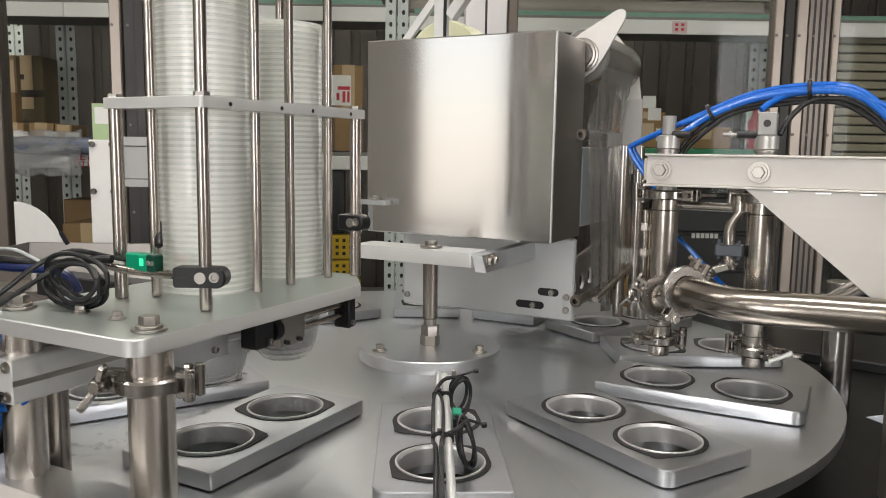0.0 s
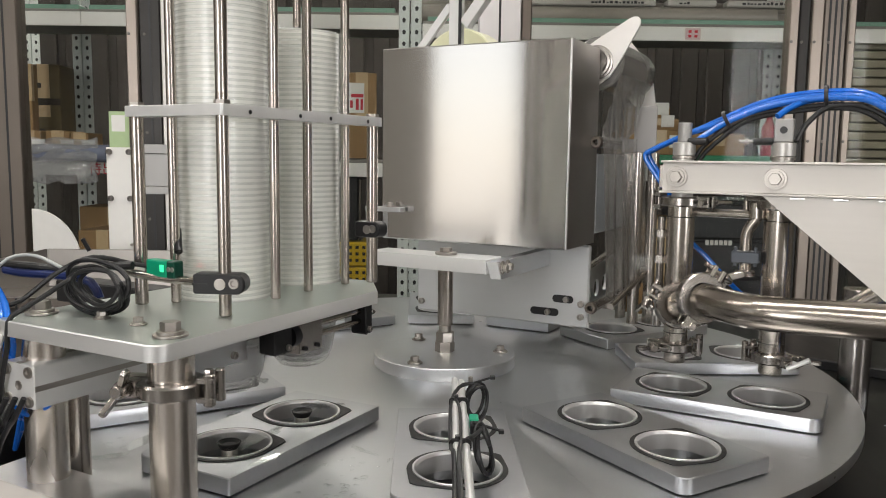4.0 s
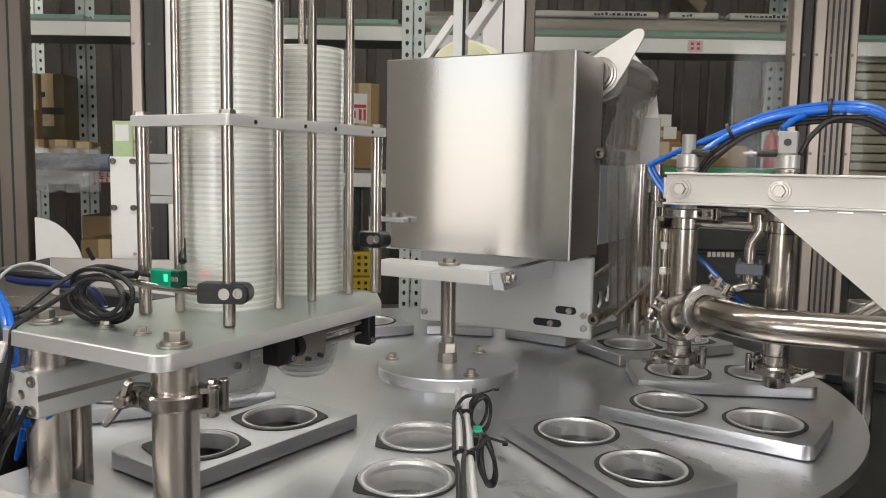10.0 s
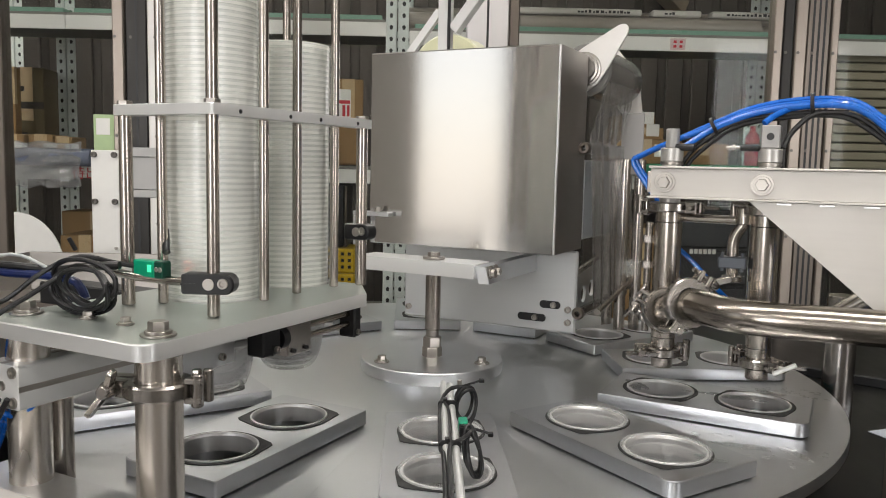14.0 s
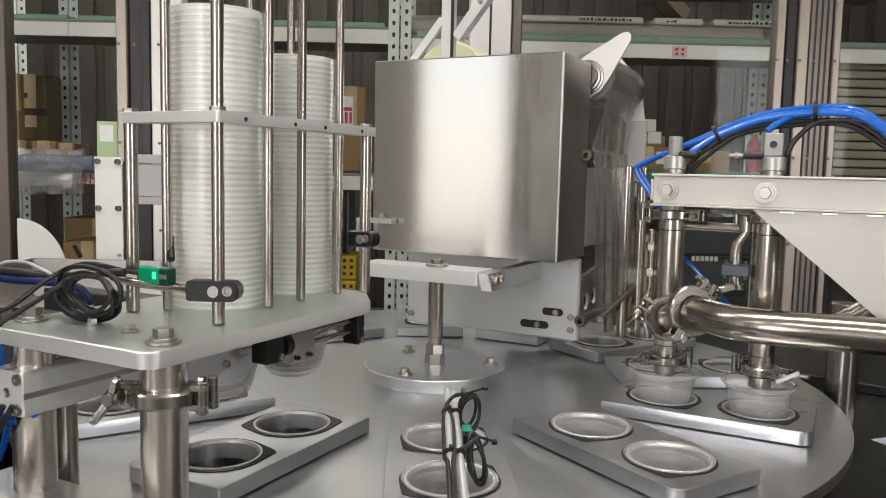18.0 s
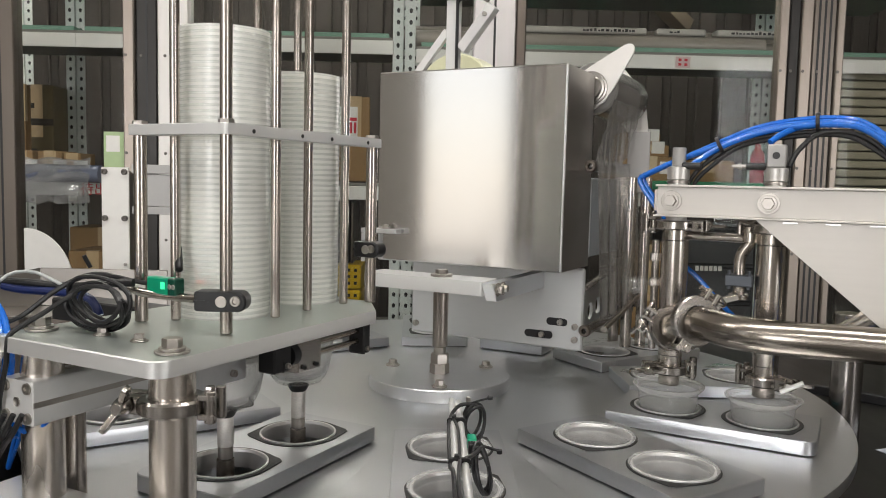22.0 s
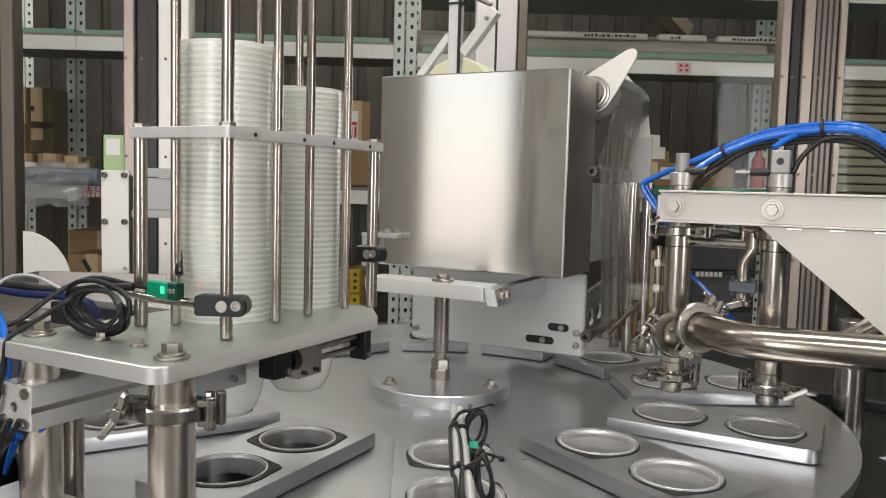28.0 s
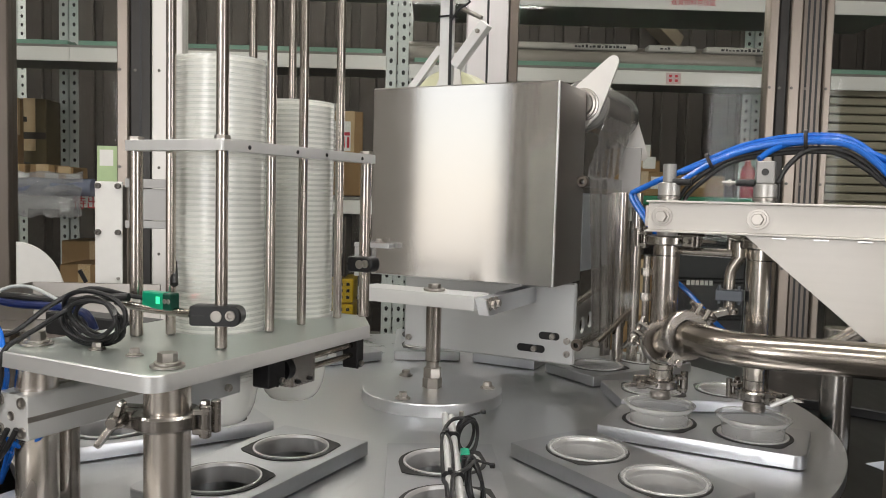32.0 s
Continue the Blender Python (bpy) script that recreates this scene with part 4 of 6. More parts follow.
# slide gear under the plate
drop_frame = mp("drop_frame", box(0.565, 0.655, 0.06, 0.08, 1.121, PZ - 0.015, 0.001), ALU, "grey aluminium side plate under the plate")
bolt(drop_frame, pose(0.585, 0.0802, 1.13, -90, 0, 0), 0.0042, "socket_screw", hexed=False)
for r0, r1, z0, z1 in ((0.524, 0.551, 1.124, PZ - 0.018), (0.376, 0.39, 1.116, 1.152)):
    end = mp("slide_end", box(r0, r1, 0.082, 0.104, z0, z1, 0.0015), BLACK, "black slide end block")
    bolt(end, pose(r0 + 0.008, 0.1043, z0 + 0.006, -90, 0, 0), 0.0036, "socket_screw", hexed=False)
    part("slit", box(r0 + 0.012, r0 + 0.0135, 0.0835, 0.1045, z0 - 0.0002, z0 + 0.011, 0), RUBBER, end)
slide_block = mp("slide_block", box(0.468, 0.508, 0.082, 0.1, 1.116, 1.152, 0.001), CAST, "pale cast block that slides on two rods")
for r in (0.478, 0.499):
    bolt(slide_block, pose(r, 0.1, 1.1215, -90, 0, 0), 0.0028, "socket_screw", hexed=False, material=DARK)
part("bush", lathe([(0.0042, 0), (0.0115, 0), (0.0115, 0.0105), (0.0042, 0.0105), (0.0042, 0)], 24), BLACK, slide_block, "black bearing bush", pose(0.508, 0.093, 1.137, 0, 90, 0))
for dz in (0, 0.012):
    mp("slide_rod", tube_between((0.524, 0.094, 1.131 + dz), (0.39, 0.094, 1.131 + dz), 0.0035), STEEL_ROD)
drop_block = mp("drop_block", box(0.345, 0.372, 0.06, 0.079, 1.116, 1.156, 0.001), ALU, "aluminium end block")
bolt(drop_block, pose(0.36, 0.0792, 1.126, -90, 0, 0), 0.0036, "socket_screw", hexed=False)
SLIDE = 0.042
for c in (RA, RB):
    mp("drop_ring", ring(0.0525, 0.066, 1.135, PZ - 0.016, 0.001, 40, pose(c, 0, 0)), ALU)
cy = mp("air_cylinder", plate([(x, y) for x, y in rounded([(0, 0, 0.003), (0.046, 0, 0.003), (0.046, 0.042, 0.003), (0, 0.042, 0.003)])], 0, 0.2, [], 0.001), ALU_LIGHT, "square aluminium air cylinder with a grooved side", pose(0.711, -0.0895, 1.0885, 90, 0, 90) @ pose(0, 0, -0.2))
for a, c in ((0.0075, 0.007), (0.0385, 0.007), (0.0075, 0.035), (0.0385, 0.035)):
    part("end_screw", lathe([(0, 0.0004), (0.0024, 0.0004), (0.003, 0.0022), (0.0052, 0.0022), (0.0055, 0), (0, 0)], 16), BOLT, cy, "", pose(a, c, 0.2))
part("end_port", lathe([(0, 0.0002), (0.003, 0.0002), (0.0045, 0.001), (0.0045, 0), (0, 0)], 16), BOLT, cy, "", pose(0.023, 0.021, 0.2))
part("groove", box(0.0455, 0.0461, 0.017, 0.0225, 0.004, 0.1995, 0), BOLT, cy)
part("groove", box(0.0195, 0.0265, 0.0415, 0.0423, 0.004, 0.1995, 0), BOLT, cy)
mp("foot_rail", box(0.66, 0.735, -0.135, 0.16, 0.9602, 1.011, 0.0015), ALU, "aluminium foot rail under the columns")
mp("foot_block", box(0.665, 0.73, -0.12, 0.14, 0.9, 0.96, 0.002), ALU)
jb = thing("junction_box", at(KD, 0.787, 0.025, 0.9), "pale grey plastic junction box with a screwed lid", "junction box")
part("case", box(-0.045, 0.05, -0.09, 0.11, 0, 0.131, 0.006, seg=3), mat("junction_plastic", (0.4, 0.385, 0.36), 0.4, 0, 0.05, 60), jb)
part("lid", box(-0.038, 0.043, -0.083, 0.103, 0.1315, 0.139, 0.003), mat("junction_lid", (0.46, 0.44, 0.42), 0.35, 0, 0.05, 60), jb)


# ---- photo-eye brackets on the magazine ----
def eye_clamp(k, r, t, z, rz, a=-0.03, c=0.021, h=0.0096, d=0.0092, screw=0.0135):
    e = thing("sensor_clamp", at(k, r, t, z, 0, 0, rz), "black rod clamp with two steel screws on a guide rod", "sensor clamp", "sensor clamps")
    b = plate(rounded([(a, -h, 0.003), (c, -h, h * 0.9), (c, h, h * 0.9), (a, h, 0.003)]), -d, d, [], 0.0016)
    bmesh.ops.transform(b, matrix=pose(0, 0, 0, 90, 0, 0), verts=b.verts)
    part("body", b, BLACK, e)
    part("slit", box(a - 0.0003, -0.012, -d - 0.0004, d + 0.0004, -0.0009, 0.0009, 0), RUBBER, e)
    part("rod_end", cyl(0.0055, 0, 0.0012, 0.0004, 20, pose(0, -d + 0.0002, 0, 90, 0, 0)), BOLT, e)
    part("screw", lathe([(0, 0.0008), (0.0022, 0.0008), (0.003, 0.002), (0.0047, 0.002), (0.005, 0), (0, 0)], 16), BOLT, e, "", pose(screw, -d + 0.0001, 0.001, 90, 0, 0))
    return e


eye_clamp(KD, 0.603, 0.0858, 1.2045, 116, -0.026, 0.0235)
eye_clamp(KD, 0.3535, 0.0864, 1.2375, 90, -0.018, 0.0175, screw=0.008)
sb = thing("photo_sensor", at(KD, 0.6074, 0.006, 1.2127), "green and black photo sensor, lit, with a coiled black cable", "sensor")
part("arm", sweep([(0.001, 0.07, -0.008), (0.0, 0.03, -0.009), (0.004, -0.012, -0.008), (0.008, -0.045, -0.004)], 0.0042, 12), STEEL_ROD, sb, "steel sensor arm")
part("body", box(-0.006, 0.006, -0.012, 0.016, -0.008, 0.009, 0.0012), GREEN, sb)
part("front", box(-0.0062, 0.0062, 0.0162, 0.0275, -0.008, 0.009, 0.0012), mat("dark_green_face", (0.0, 0.05, 0.03), 0.35, 0, 0.05, 120, coat=0.3), sb, "dark green lens face")
for d in (0.0195, 0.0245):
    part("lens", lathe([(0, 0.0006), (0.0022, 0.0006), (0.0026, 0), (0, 0)], 14), BOLT, sb, "", pose(0.0062, d, 0.001, 0, 90, 0))
part("indicator", box(0.0061, 0.0066, 0.008, 0.013, -0.002, 0.005, 0), GREEN_GLOW, sb, "glowing green indicator")
eye_light = bpy.data.lights.new("photo_eye_light", "SPOT")
eye_light.energy, eye_light.color, eye_light.spot_size, eye_light.spot_blend, eye_light.shadow_soft_size = 0.05, (1.0, 0.03, 0.03), radians(14), 0.5, 0.001
eye_lamp = new("photo_eye_light", eye_light)
eye_lamp.matrix_world = look(tuple((at(KD, 0.5995, 0.021, 1.2125)).translation), tuple((at(KD, RB, -0.003, 1.2095)).translation))
part("white_tag", box(0.001, 0.004, -0.04, -0.018, -0.004, 0.0, 0.0008), WHITE_PL, sb)
part("dark_fitting", cyl(0.0042, 0, 0.03, 0.001, 14, pose(-0.03, -0.005, 0.012, 40, 0, -40)), BLACK, sb)
loops = [(0, -0.003, 0.041), (0.005, 0.001, 0.0385), (-0.005, 0.005, 0.034), (0.009, 0.008, 0.0305), (0.003, -0.001, 0.0425)]
for i, (dx, dy, rr) in enumerate(loops):
    pts = [(0.052 + dx + 0.004 * math.sin(a * 2 + i), -0.0225 + dy + rr * math.cos(a), -0.0165 + 0.0015 * i + rr * math.sin(a) * 0.55) for a in (radians(20 + 24 * j) for j in range(16))]
    part("cable_loop", sweep(pts, 0.0023, 8), CABLE, sb)
part("lead", sweep([(0.0, -0.012, 0.001), (0.01, -0.03, 0.004), (0.04, -0.045, 0.012), (0.06, -0.07, -0.002), (0.08, -0.1, -0.03), (0.11, -0.115, -0.045), (0.14, -0.13, -0.12)], 0.0025, 8), CABLE, sb)
part("cable_tie", sweep([(0.04, -0.05, 0.018), (0.045, -0.053, 0.03)], 0.0022, 6), BLACK, sb)

# ---- sealing head behind the hub ----
KS = 5
head = thing("sealing_head", at(KS, 0.14, 0, 1.175), "brushed stainless cover box of the sealing head", "sealing head")
hx0, hx1, hw, hz = -0.06, 0.085, 0.18, 0.3435
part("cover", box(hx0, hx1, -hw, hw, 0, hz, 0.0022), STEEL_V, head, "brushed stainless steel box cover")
# thin sheet over one side, darker and rougher than the cover
part("side_sheet", box(hx0 + 0.002, hx1 - 0.001, -hw - 0.0014, -hw - 0.0003, 0.001, hz - 0.001, 0.0004), mat("satin_side_sheet", (0.46, 0.44, 0.42), 0.36, 1.0, 0.02, 90, (1, 1, 0.05)), head, "darker, rougher steel sheet on the side of the cover")
part("edge_flange", box(hx0 - 0.0012, hx0 + 0.003, -hw - 0.0008, -hw + 0.0016, 0.002, hz - 0.002, 0.0004), RIM, head)
arm = thing("hub_support", at(KS, 0, 0, 1.0), "steel shaft on the hub with a thick aluminium cross arm", "support")
part("shaft", cyl(0.0128, 0.045, 0.146, 0.001, 32), STEEL_ROD, arm)
part("thread", cyl(0.0105, 0.0, 0.05, 0.0005, 24), BOLT, arm)
part("nut", hexa(0.0165, 0.0003, 0.017), BOLT, arm)
part("nut", hexa(0.016, 0.0175, 0.034), BOLT, arm, "", pose(0, 0, 0, 0, 0, 17))
part("cross_arm", plate(rounded([(-0.03, -0.088, 0.002), (-0.03, 0.135, 0.002), (0.03, 0.135, 0.002), (0.03, -0.088, 0.002)][::-1]), 0.1415, 0.1645, [], 0.001), ALU_LIGHT, arm, "thick aluminium cross arm")
part("side_arm", plate([(-0.03, 0.0), (-0.012, -0.03), (0.30, -0.03), (0.30, 0.0)], -0.0095, 0.0095, [], 0.001), ALU, arm, "angled aluminium side arm", pose(0, -0.098, 0.1625, 90, 0, 0) @ pose(0, 0, 0))
part("washer", ring(0.005, 0.0185, 0.1647, 0.169, 0.0008, 30), BOLT, arm)
part("top_bolt", hexa(0.0105, 0.1692, 0.176), BOLT, arm)
for r in (-0.012, 0.008):
    bolt(arm, pose(r, -0.108, 0.152, 90, 0, 0), 0.0058, "arm_bolt")
rear = thing("head_plate", at(KS, 0.2, 0, 1.0), "aluminium rear plate of the sealing head with slotted holes", "bracket plate")
part("plate", box(0, 0.012, -0.183, 0.172, 0.022, 0.172, 0.003), mat("head_plate_alloy", (0.56, 0.57, 0.57), 0.38, 0.5, 0.03, 120, (1, 0.08, 1), 0.0, spread=0.03), rear)
for t, z, w in ((-0.135, 0.072, 0.04), (-0.10, 0.046, 0.055)):
    part("slot", plate(rounded([(-w / 2, -0.007, 0.0068), (w / 2, -0.007, 0.0068), (w / 2, 0.007, 0.0068), (-w / 2, 0.007, 0.0068)]), 0, 0.0008, [], 0.0002), DARK, rear, "dark slotted hole", pose(-0.0003, t, z, 90, 0, -90))
    bolt(rear, pose(-0.0008, t - 0.007, z, 0, -90, 0), 0.0062, "socket_screw", hexed=False)
for t, z in ((-0.17, 0.066), (-0.17, 0.0425), (0.16, 0.04)):
    bolt(rear, pose(-0.0003, t, z, 0, -90, 0), 0.0068, "socket_screw", hexed=False)
part("guide_block", box(0.013, 0.12, -0.12, 0.0, 0.0205, 0.04, 0.001), ALU_LIGHT, rear)
part("roll_arm", box(0.0125, 0.2345, 0.125, 0.155, 0.1, 0.12, 0.001), ALU, rear)
part("roll_post", box(0.235, 0.247, 0.125, 0.155, 0.1, 0.512, 0.001), ALU, rear)
part("ledge", box(-0.145, -0.125, 0.125, 0.2, 0.226, 0.234, 0.001), ALU, rear)
part("ledge_stem", box(-0.145, -0.131, 0.182, 0.199, 0.172, 0.2255, 0.001), ALU, rear)
bolt(rear, pose(-0.135, 0.152, 0.2343), 0.0048, "ledge_bolt")

# sensor mast over the box
mast = thing("sensor_mast", at(KS, 0.13, 0.055, 1.5188), "pale square mast with an angled steel strut and black cable", "mast")
part("mast_tube", box(-0.008, 0.008, -0.0115, 0.0115, 0, 0.175, 0.001), ALU_LIGHT, mast)
part("cable", box(-0.0105, -0.0085, -0.0145, -0.0085, 0, 0.175, 0.0005), CABLE, mast)
part("strut", box(-0.01, 0.01, -0.0095, 0.0095, 0, 0.094, 0.001), ALU_LIGHT, mast, "pale angled strut", pose(0, -0.018, 0.04, 39.5, 0, 0))
part("strut_screw", cyl(0.004, 0, 0.005, 0.0006, 14, pose(-0.0102, -0.066, 0.098, 0, -90, 0)), BOLT, mast)
part("cross_rod", tube_between((-0.004, -0.07, 0.122), (-0.004, -0.03, 0.142), 0.0042, 14), BOLT, mast, "dark steel cross rod")
part("strut_lower", tube_between((0.0, 0.012, 0.075), (0.0, 0.075, 0.0), 0.009, 4), ALU_LIGHT, mast)
part("pivot_screw", cyl(0.005, 0, 0.004, 0.0005, 14, pose(-0.0085, 0, 0.163, 0, -90, 0)), BOLT, mast)
part("cable_loop", sweep([(-0.01, -0.008, 0.165), (-0.012, -0.03, 0.168), (-0.012, -0.05, 0.15), (-0.012, -0.03, 0.14), (-0.01, -0.012, 0.12)], 0.002, 8), CABLE, mast)
part("cable_tie", box(-0.0115, 0.0095, -0.0155, 0.0125, 0.128, 0.131, 0), BLACK, mast)


# film reel: two two-armed wings on a spindle that turns, its axis pointing out from the hub
REEL = at(KS, 0.25, -0.168, 1.497, 0, 90, 0)
reel = thing("film_reel", REEL, "clear sealing film wound between two pale two-armed wings", "film reel")


def wing(turn, size=0.112):
    """A two-armed clamp wing across the local z axis."""
    pts, k = [], size / 0.112
    for i in range(2):
        d = Matrix.Rotation(radians(turn + 180 * i), 2)
        for x, y in ((0.0, -0.038), (0.03, -0.032), (0.06, -0.0235), (0.1, -0.0125), (0.107, -0.009), (0.1115, -0.0035), (0.1115, 0.0035), (0.107, 0.009), (0.1, 0.0125), (0.06, 0.0235), (0.03, 0.032)):
            pts.append(tuple(d @ Vector((x * k, y * k))))
    return plate(pts, -0.003, 0.003, [], 0.0012)


part("wing", wing(225, 0.104), PALE, reel, "pale two-armed clamp wing", pose(0, 0, 0))
part("wing", wing(156, 0.106), PALE, reel, "pale two-armed clamp wing", pose(0, 0, 0.25))
part("spindle", cyl(0.0118, -0.02, 0.28, 0.002, 24), CAST, reel)
part("collar", lathe([(0.0, -0.021), (0.021, -0.021), (0.023, -0.019), (0.023, -0.015), (0.0225, -0.0145), (0.027, -0.0138), (0.027, -0.0088), (0.026, -0.0082), (0.0305, -0.0075), (0.0305, -0.0032), (0.012, -0.0032)], 40), mat("dark_collar_steel", (0.3, 0.28, 0.26), 0.3, 1.0, 0.04, 80), reel, "dark steel clamp collar")
part("film", lathe([(0.018, 0.004), (0.044, 0.004), (0.0475, 0.008), (0.0465, 0.06), (0.0478, 0.15), (0.0465, 0.235), (0.042, 0.245), (0.018, 0.245)], 48), FILMWRAP, reel, "clear film wound on the reel")
ROLL = at(KS, 0.3, 0.14, 1.498, 0, 90, 0)
roll = thing("film_roll", ROLL, "cream roll of sealing film behind the cover box", "film roll")
part("roll", ring(0.02, 0.087, 0, 0.07, 0.003, 56), FILMROLL, roll)
part("flange", wing(105, 0.12), PALE, roll, "pale two-armed clamp wing", pose(0, 0, -0.008))
part("axle", cyl(0.012, -0.03, 0.16, 0.001, 20), CAST, roll)

# side frame and rollers that lead the film
side = thing("roller_stand", at(KS, 0.3, -0.19, 0.98), "dim steel side frame with rollers that lead the film", "frame")
part("side_panel", box(-0.055, 0.145, 0.014, 0.02, 0.21, 0.355, 0.002), mat("side_panel", (0.5, 0.53, 0.56), 0.45, 0.0, 0.04, 60), side, "grey-blue side panel")
part("door_slot", box(0.0, 0.012, 0.0125, 0.0138, 0.29, 0.32, 0), PAPER, side)
for z in (0.375, 0.082):
    part("guide_roller", cyl(0.0095, -0.1, 0.2, 0.002, 20, pose(0, 0, z, 0, 90, 0)), CAST, side)
    part("roller_end", lathe([(0.005, 0), (0.009, 0), (0.011, 0.003), (0.011, 0.009), (0.008, 0.012), (0.005, 0.012)], 20), POST, side, "", pose(-0.112, 0, z, 0, 90, 0))
for x, y in ((0.16, -0.035), (0.10, -0.02), (0.19, 0.03)):
    part("frame_post", cyl(0.011, 0.0, 0.36, 0.001, 20, pose(x, y, 0)), STEEL, side)
part("rail", tube_between((-0.09, -0.03, 0.085), (0.2, -0.03, 0.125), 0.006), STEEL, side)
part("rail", tube_between((-0.06, 0.02, 0.15), (0.2, 0.02, 0.18), 0.006), STEEL, side)
part("lower_bracket", plate(rounded([(-0.08, 0.06, 0.01), (0.13, 0.06, 0.01), (0.13, 0.17, 0.03), (-0.08, 0.13, 0.01)]), -0.003, 0.003, [(-0.04, 0.095, 0.016), (0.01, 0.1, 0.016), (0.06, 0.105, 0.016)], 0.0005), ALU, side, "bracket with round holes", pose(0, 0.03, 0, 90, 0, 0))
part("end_plate", box(0.118, 0.122, -0.048, -0.004, 0.33, 0.45, 0.001), mat("grey_end_plate", (0.33, 0.32, 0.31), 0.5, 0.2, 0.04, 60), side, "pale grey end plate")


def sheet(fn, nu, nv):
    """A thin sheet from a function of two numbers between 0 and 1."""
    b = bmesh.new()
    vs = [[b.verts.new(fn(i / nu, j / nv)) for j in range(nv + 1)] for i in range(nu + 1)]
    for i in range(nu):
        for j in range(nv):
            b.faces.new((vs[i][j], vs[i + 1][j], vs[i + 1][j + 1], vs[i][j + 1]))
    return b


def web(u, v):
    """Film drawn from the reel down to the guide roller in slanting creases, and on down in long folds."""
    if v < 0.3:
        f = v / 0.3
        crease = abs(math.sin(15 * (u - 0.45 * f))) + 0.5 * math.sin(47 * (u - 0.5 * f) + 2)
        return (0.232 + (0.2 - 0.02 * f) * u - 0.03 * f, -0.2165 + 0.019 * f + 0.005 * crease * (0.3 + 0.7 * f), 1.475 - 0.115 * f)
    f = (v - 0.3) / 0.7
    fold = abs(math.sin(11 * u + 0.8 * f)) + 0.35 * math.sin(37 * u + 3 * f)
    return (0.2 + 0.28 * u + 0.012 * f * math.sin(5 * u), -0.2 - 0.005 * fold * (0.35 + 0.5 * f) - 0.012 * f, 1.365 - 0.29 * f)


film = thing("film_web", at(KS, 0, 0, 0), "clear creased film hanging from the reel to the rollers", "film")
for nm, a, c in (("upper_span", 0.0, 0.3), ("lower_span", 0.3, 1.0)):
    o = part(nm, sheet(lambda u, v: web(u, a + (c - a) * v), 96, 28), FILM, film, "", None, 80)
    o.modifiers.new("thickness", "SOLIDIFY").thickness = 0.0004

# ---- filling station ----
KF = 2
fill = thing("filling_beam", at(KF, 0.5, -0.03, 1.28), "satin steel channel beam that carries the two filling nozzles", "beam")
FM = pose(-0.5, 0.03, -1.28)


def fp(name, bm, material, label="", m=None):
    return part(name, bm, material, fill, label, FM @ m if m is not None else FM)


BX0, BX1 = 0.362, 1.02
fp("web", box(BX0, BX1, -0.046, -0.0425, 1.284, 1.322, 0.0006), CHANNEL, "broad channel face")
fp("flange", box(BX0 - 0.002, BX1, -0.052, -0.012, 1.3222, 1.3252, 0.0006), CHANNEL)
fp("flange", box(BX0 - 0.002, BX1, -0.052, -0.012, 1.281, 1.2838, 0.0006), CHANNEL)
fp("back_web", box(BX0 + 0.01, BX1, 0.012, 0.016, 1.284, 1.322, 0.0006), CHANNEL)
fp("end_block", box(BX0 - 0.006, BX0 + 0.004, -0.04, 0.01, 1.288, 1.318, 0.001), BOLT)
fp("gusset", plate([(0.492, 1.2805), (1.02, 1.2805), (1.02, 1.0), (0.79, 1.03)][::-1], -0.0015, 0.0015, [], 0.0004), CHANNEL, "pale triangular steel gusset", pose(0, -0.0445, 0, 90, 0, 0))
for i in range(4):
    fp("weld", box(0.525 + 0.05 * i, 0.543 + 0.05 * i, -0.0478, -0.0462, 1.2772, 1.2802, 0.0006), RIM)
for r in (0.3815, 0.5068):
    bolt(fill, FM @ pose(r, -0.0462, 1.303, 90, 0, 0), 0.0075, "beam_bolt")
fp("support_leg", cyl(0.0245, 0.9, 1.12, 0.001, 32, pose(0.609, 0.304, 0)), CAST, "stainless support leg")
fp("support_leg", cyl(0.03, 0.9, 1.28, 0.001, 32, pose(0.96, 0.0, 0)), STEEL)


ACT = mat("grey_actuator_alloy", (0.36, 0.355, 0.345), 0.5, 0.4, 0.03, 80)


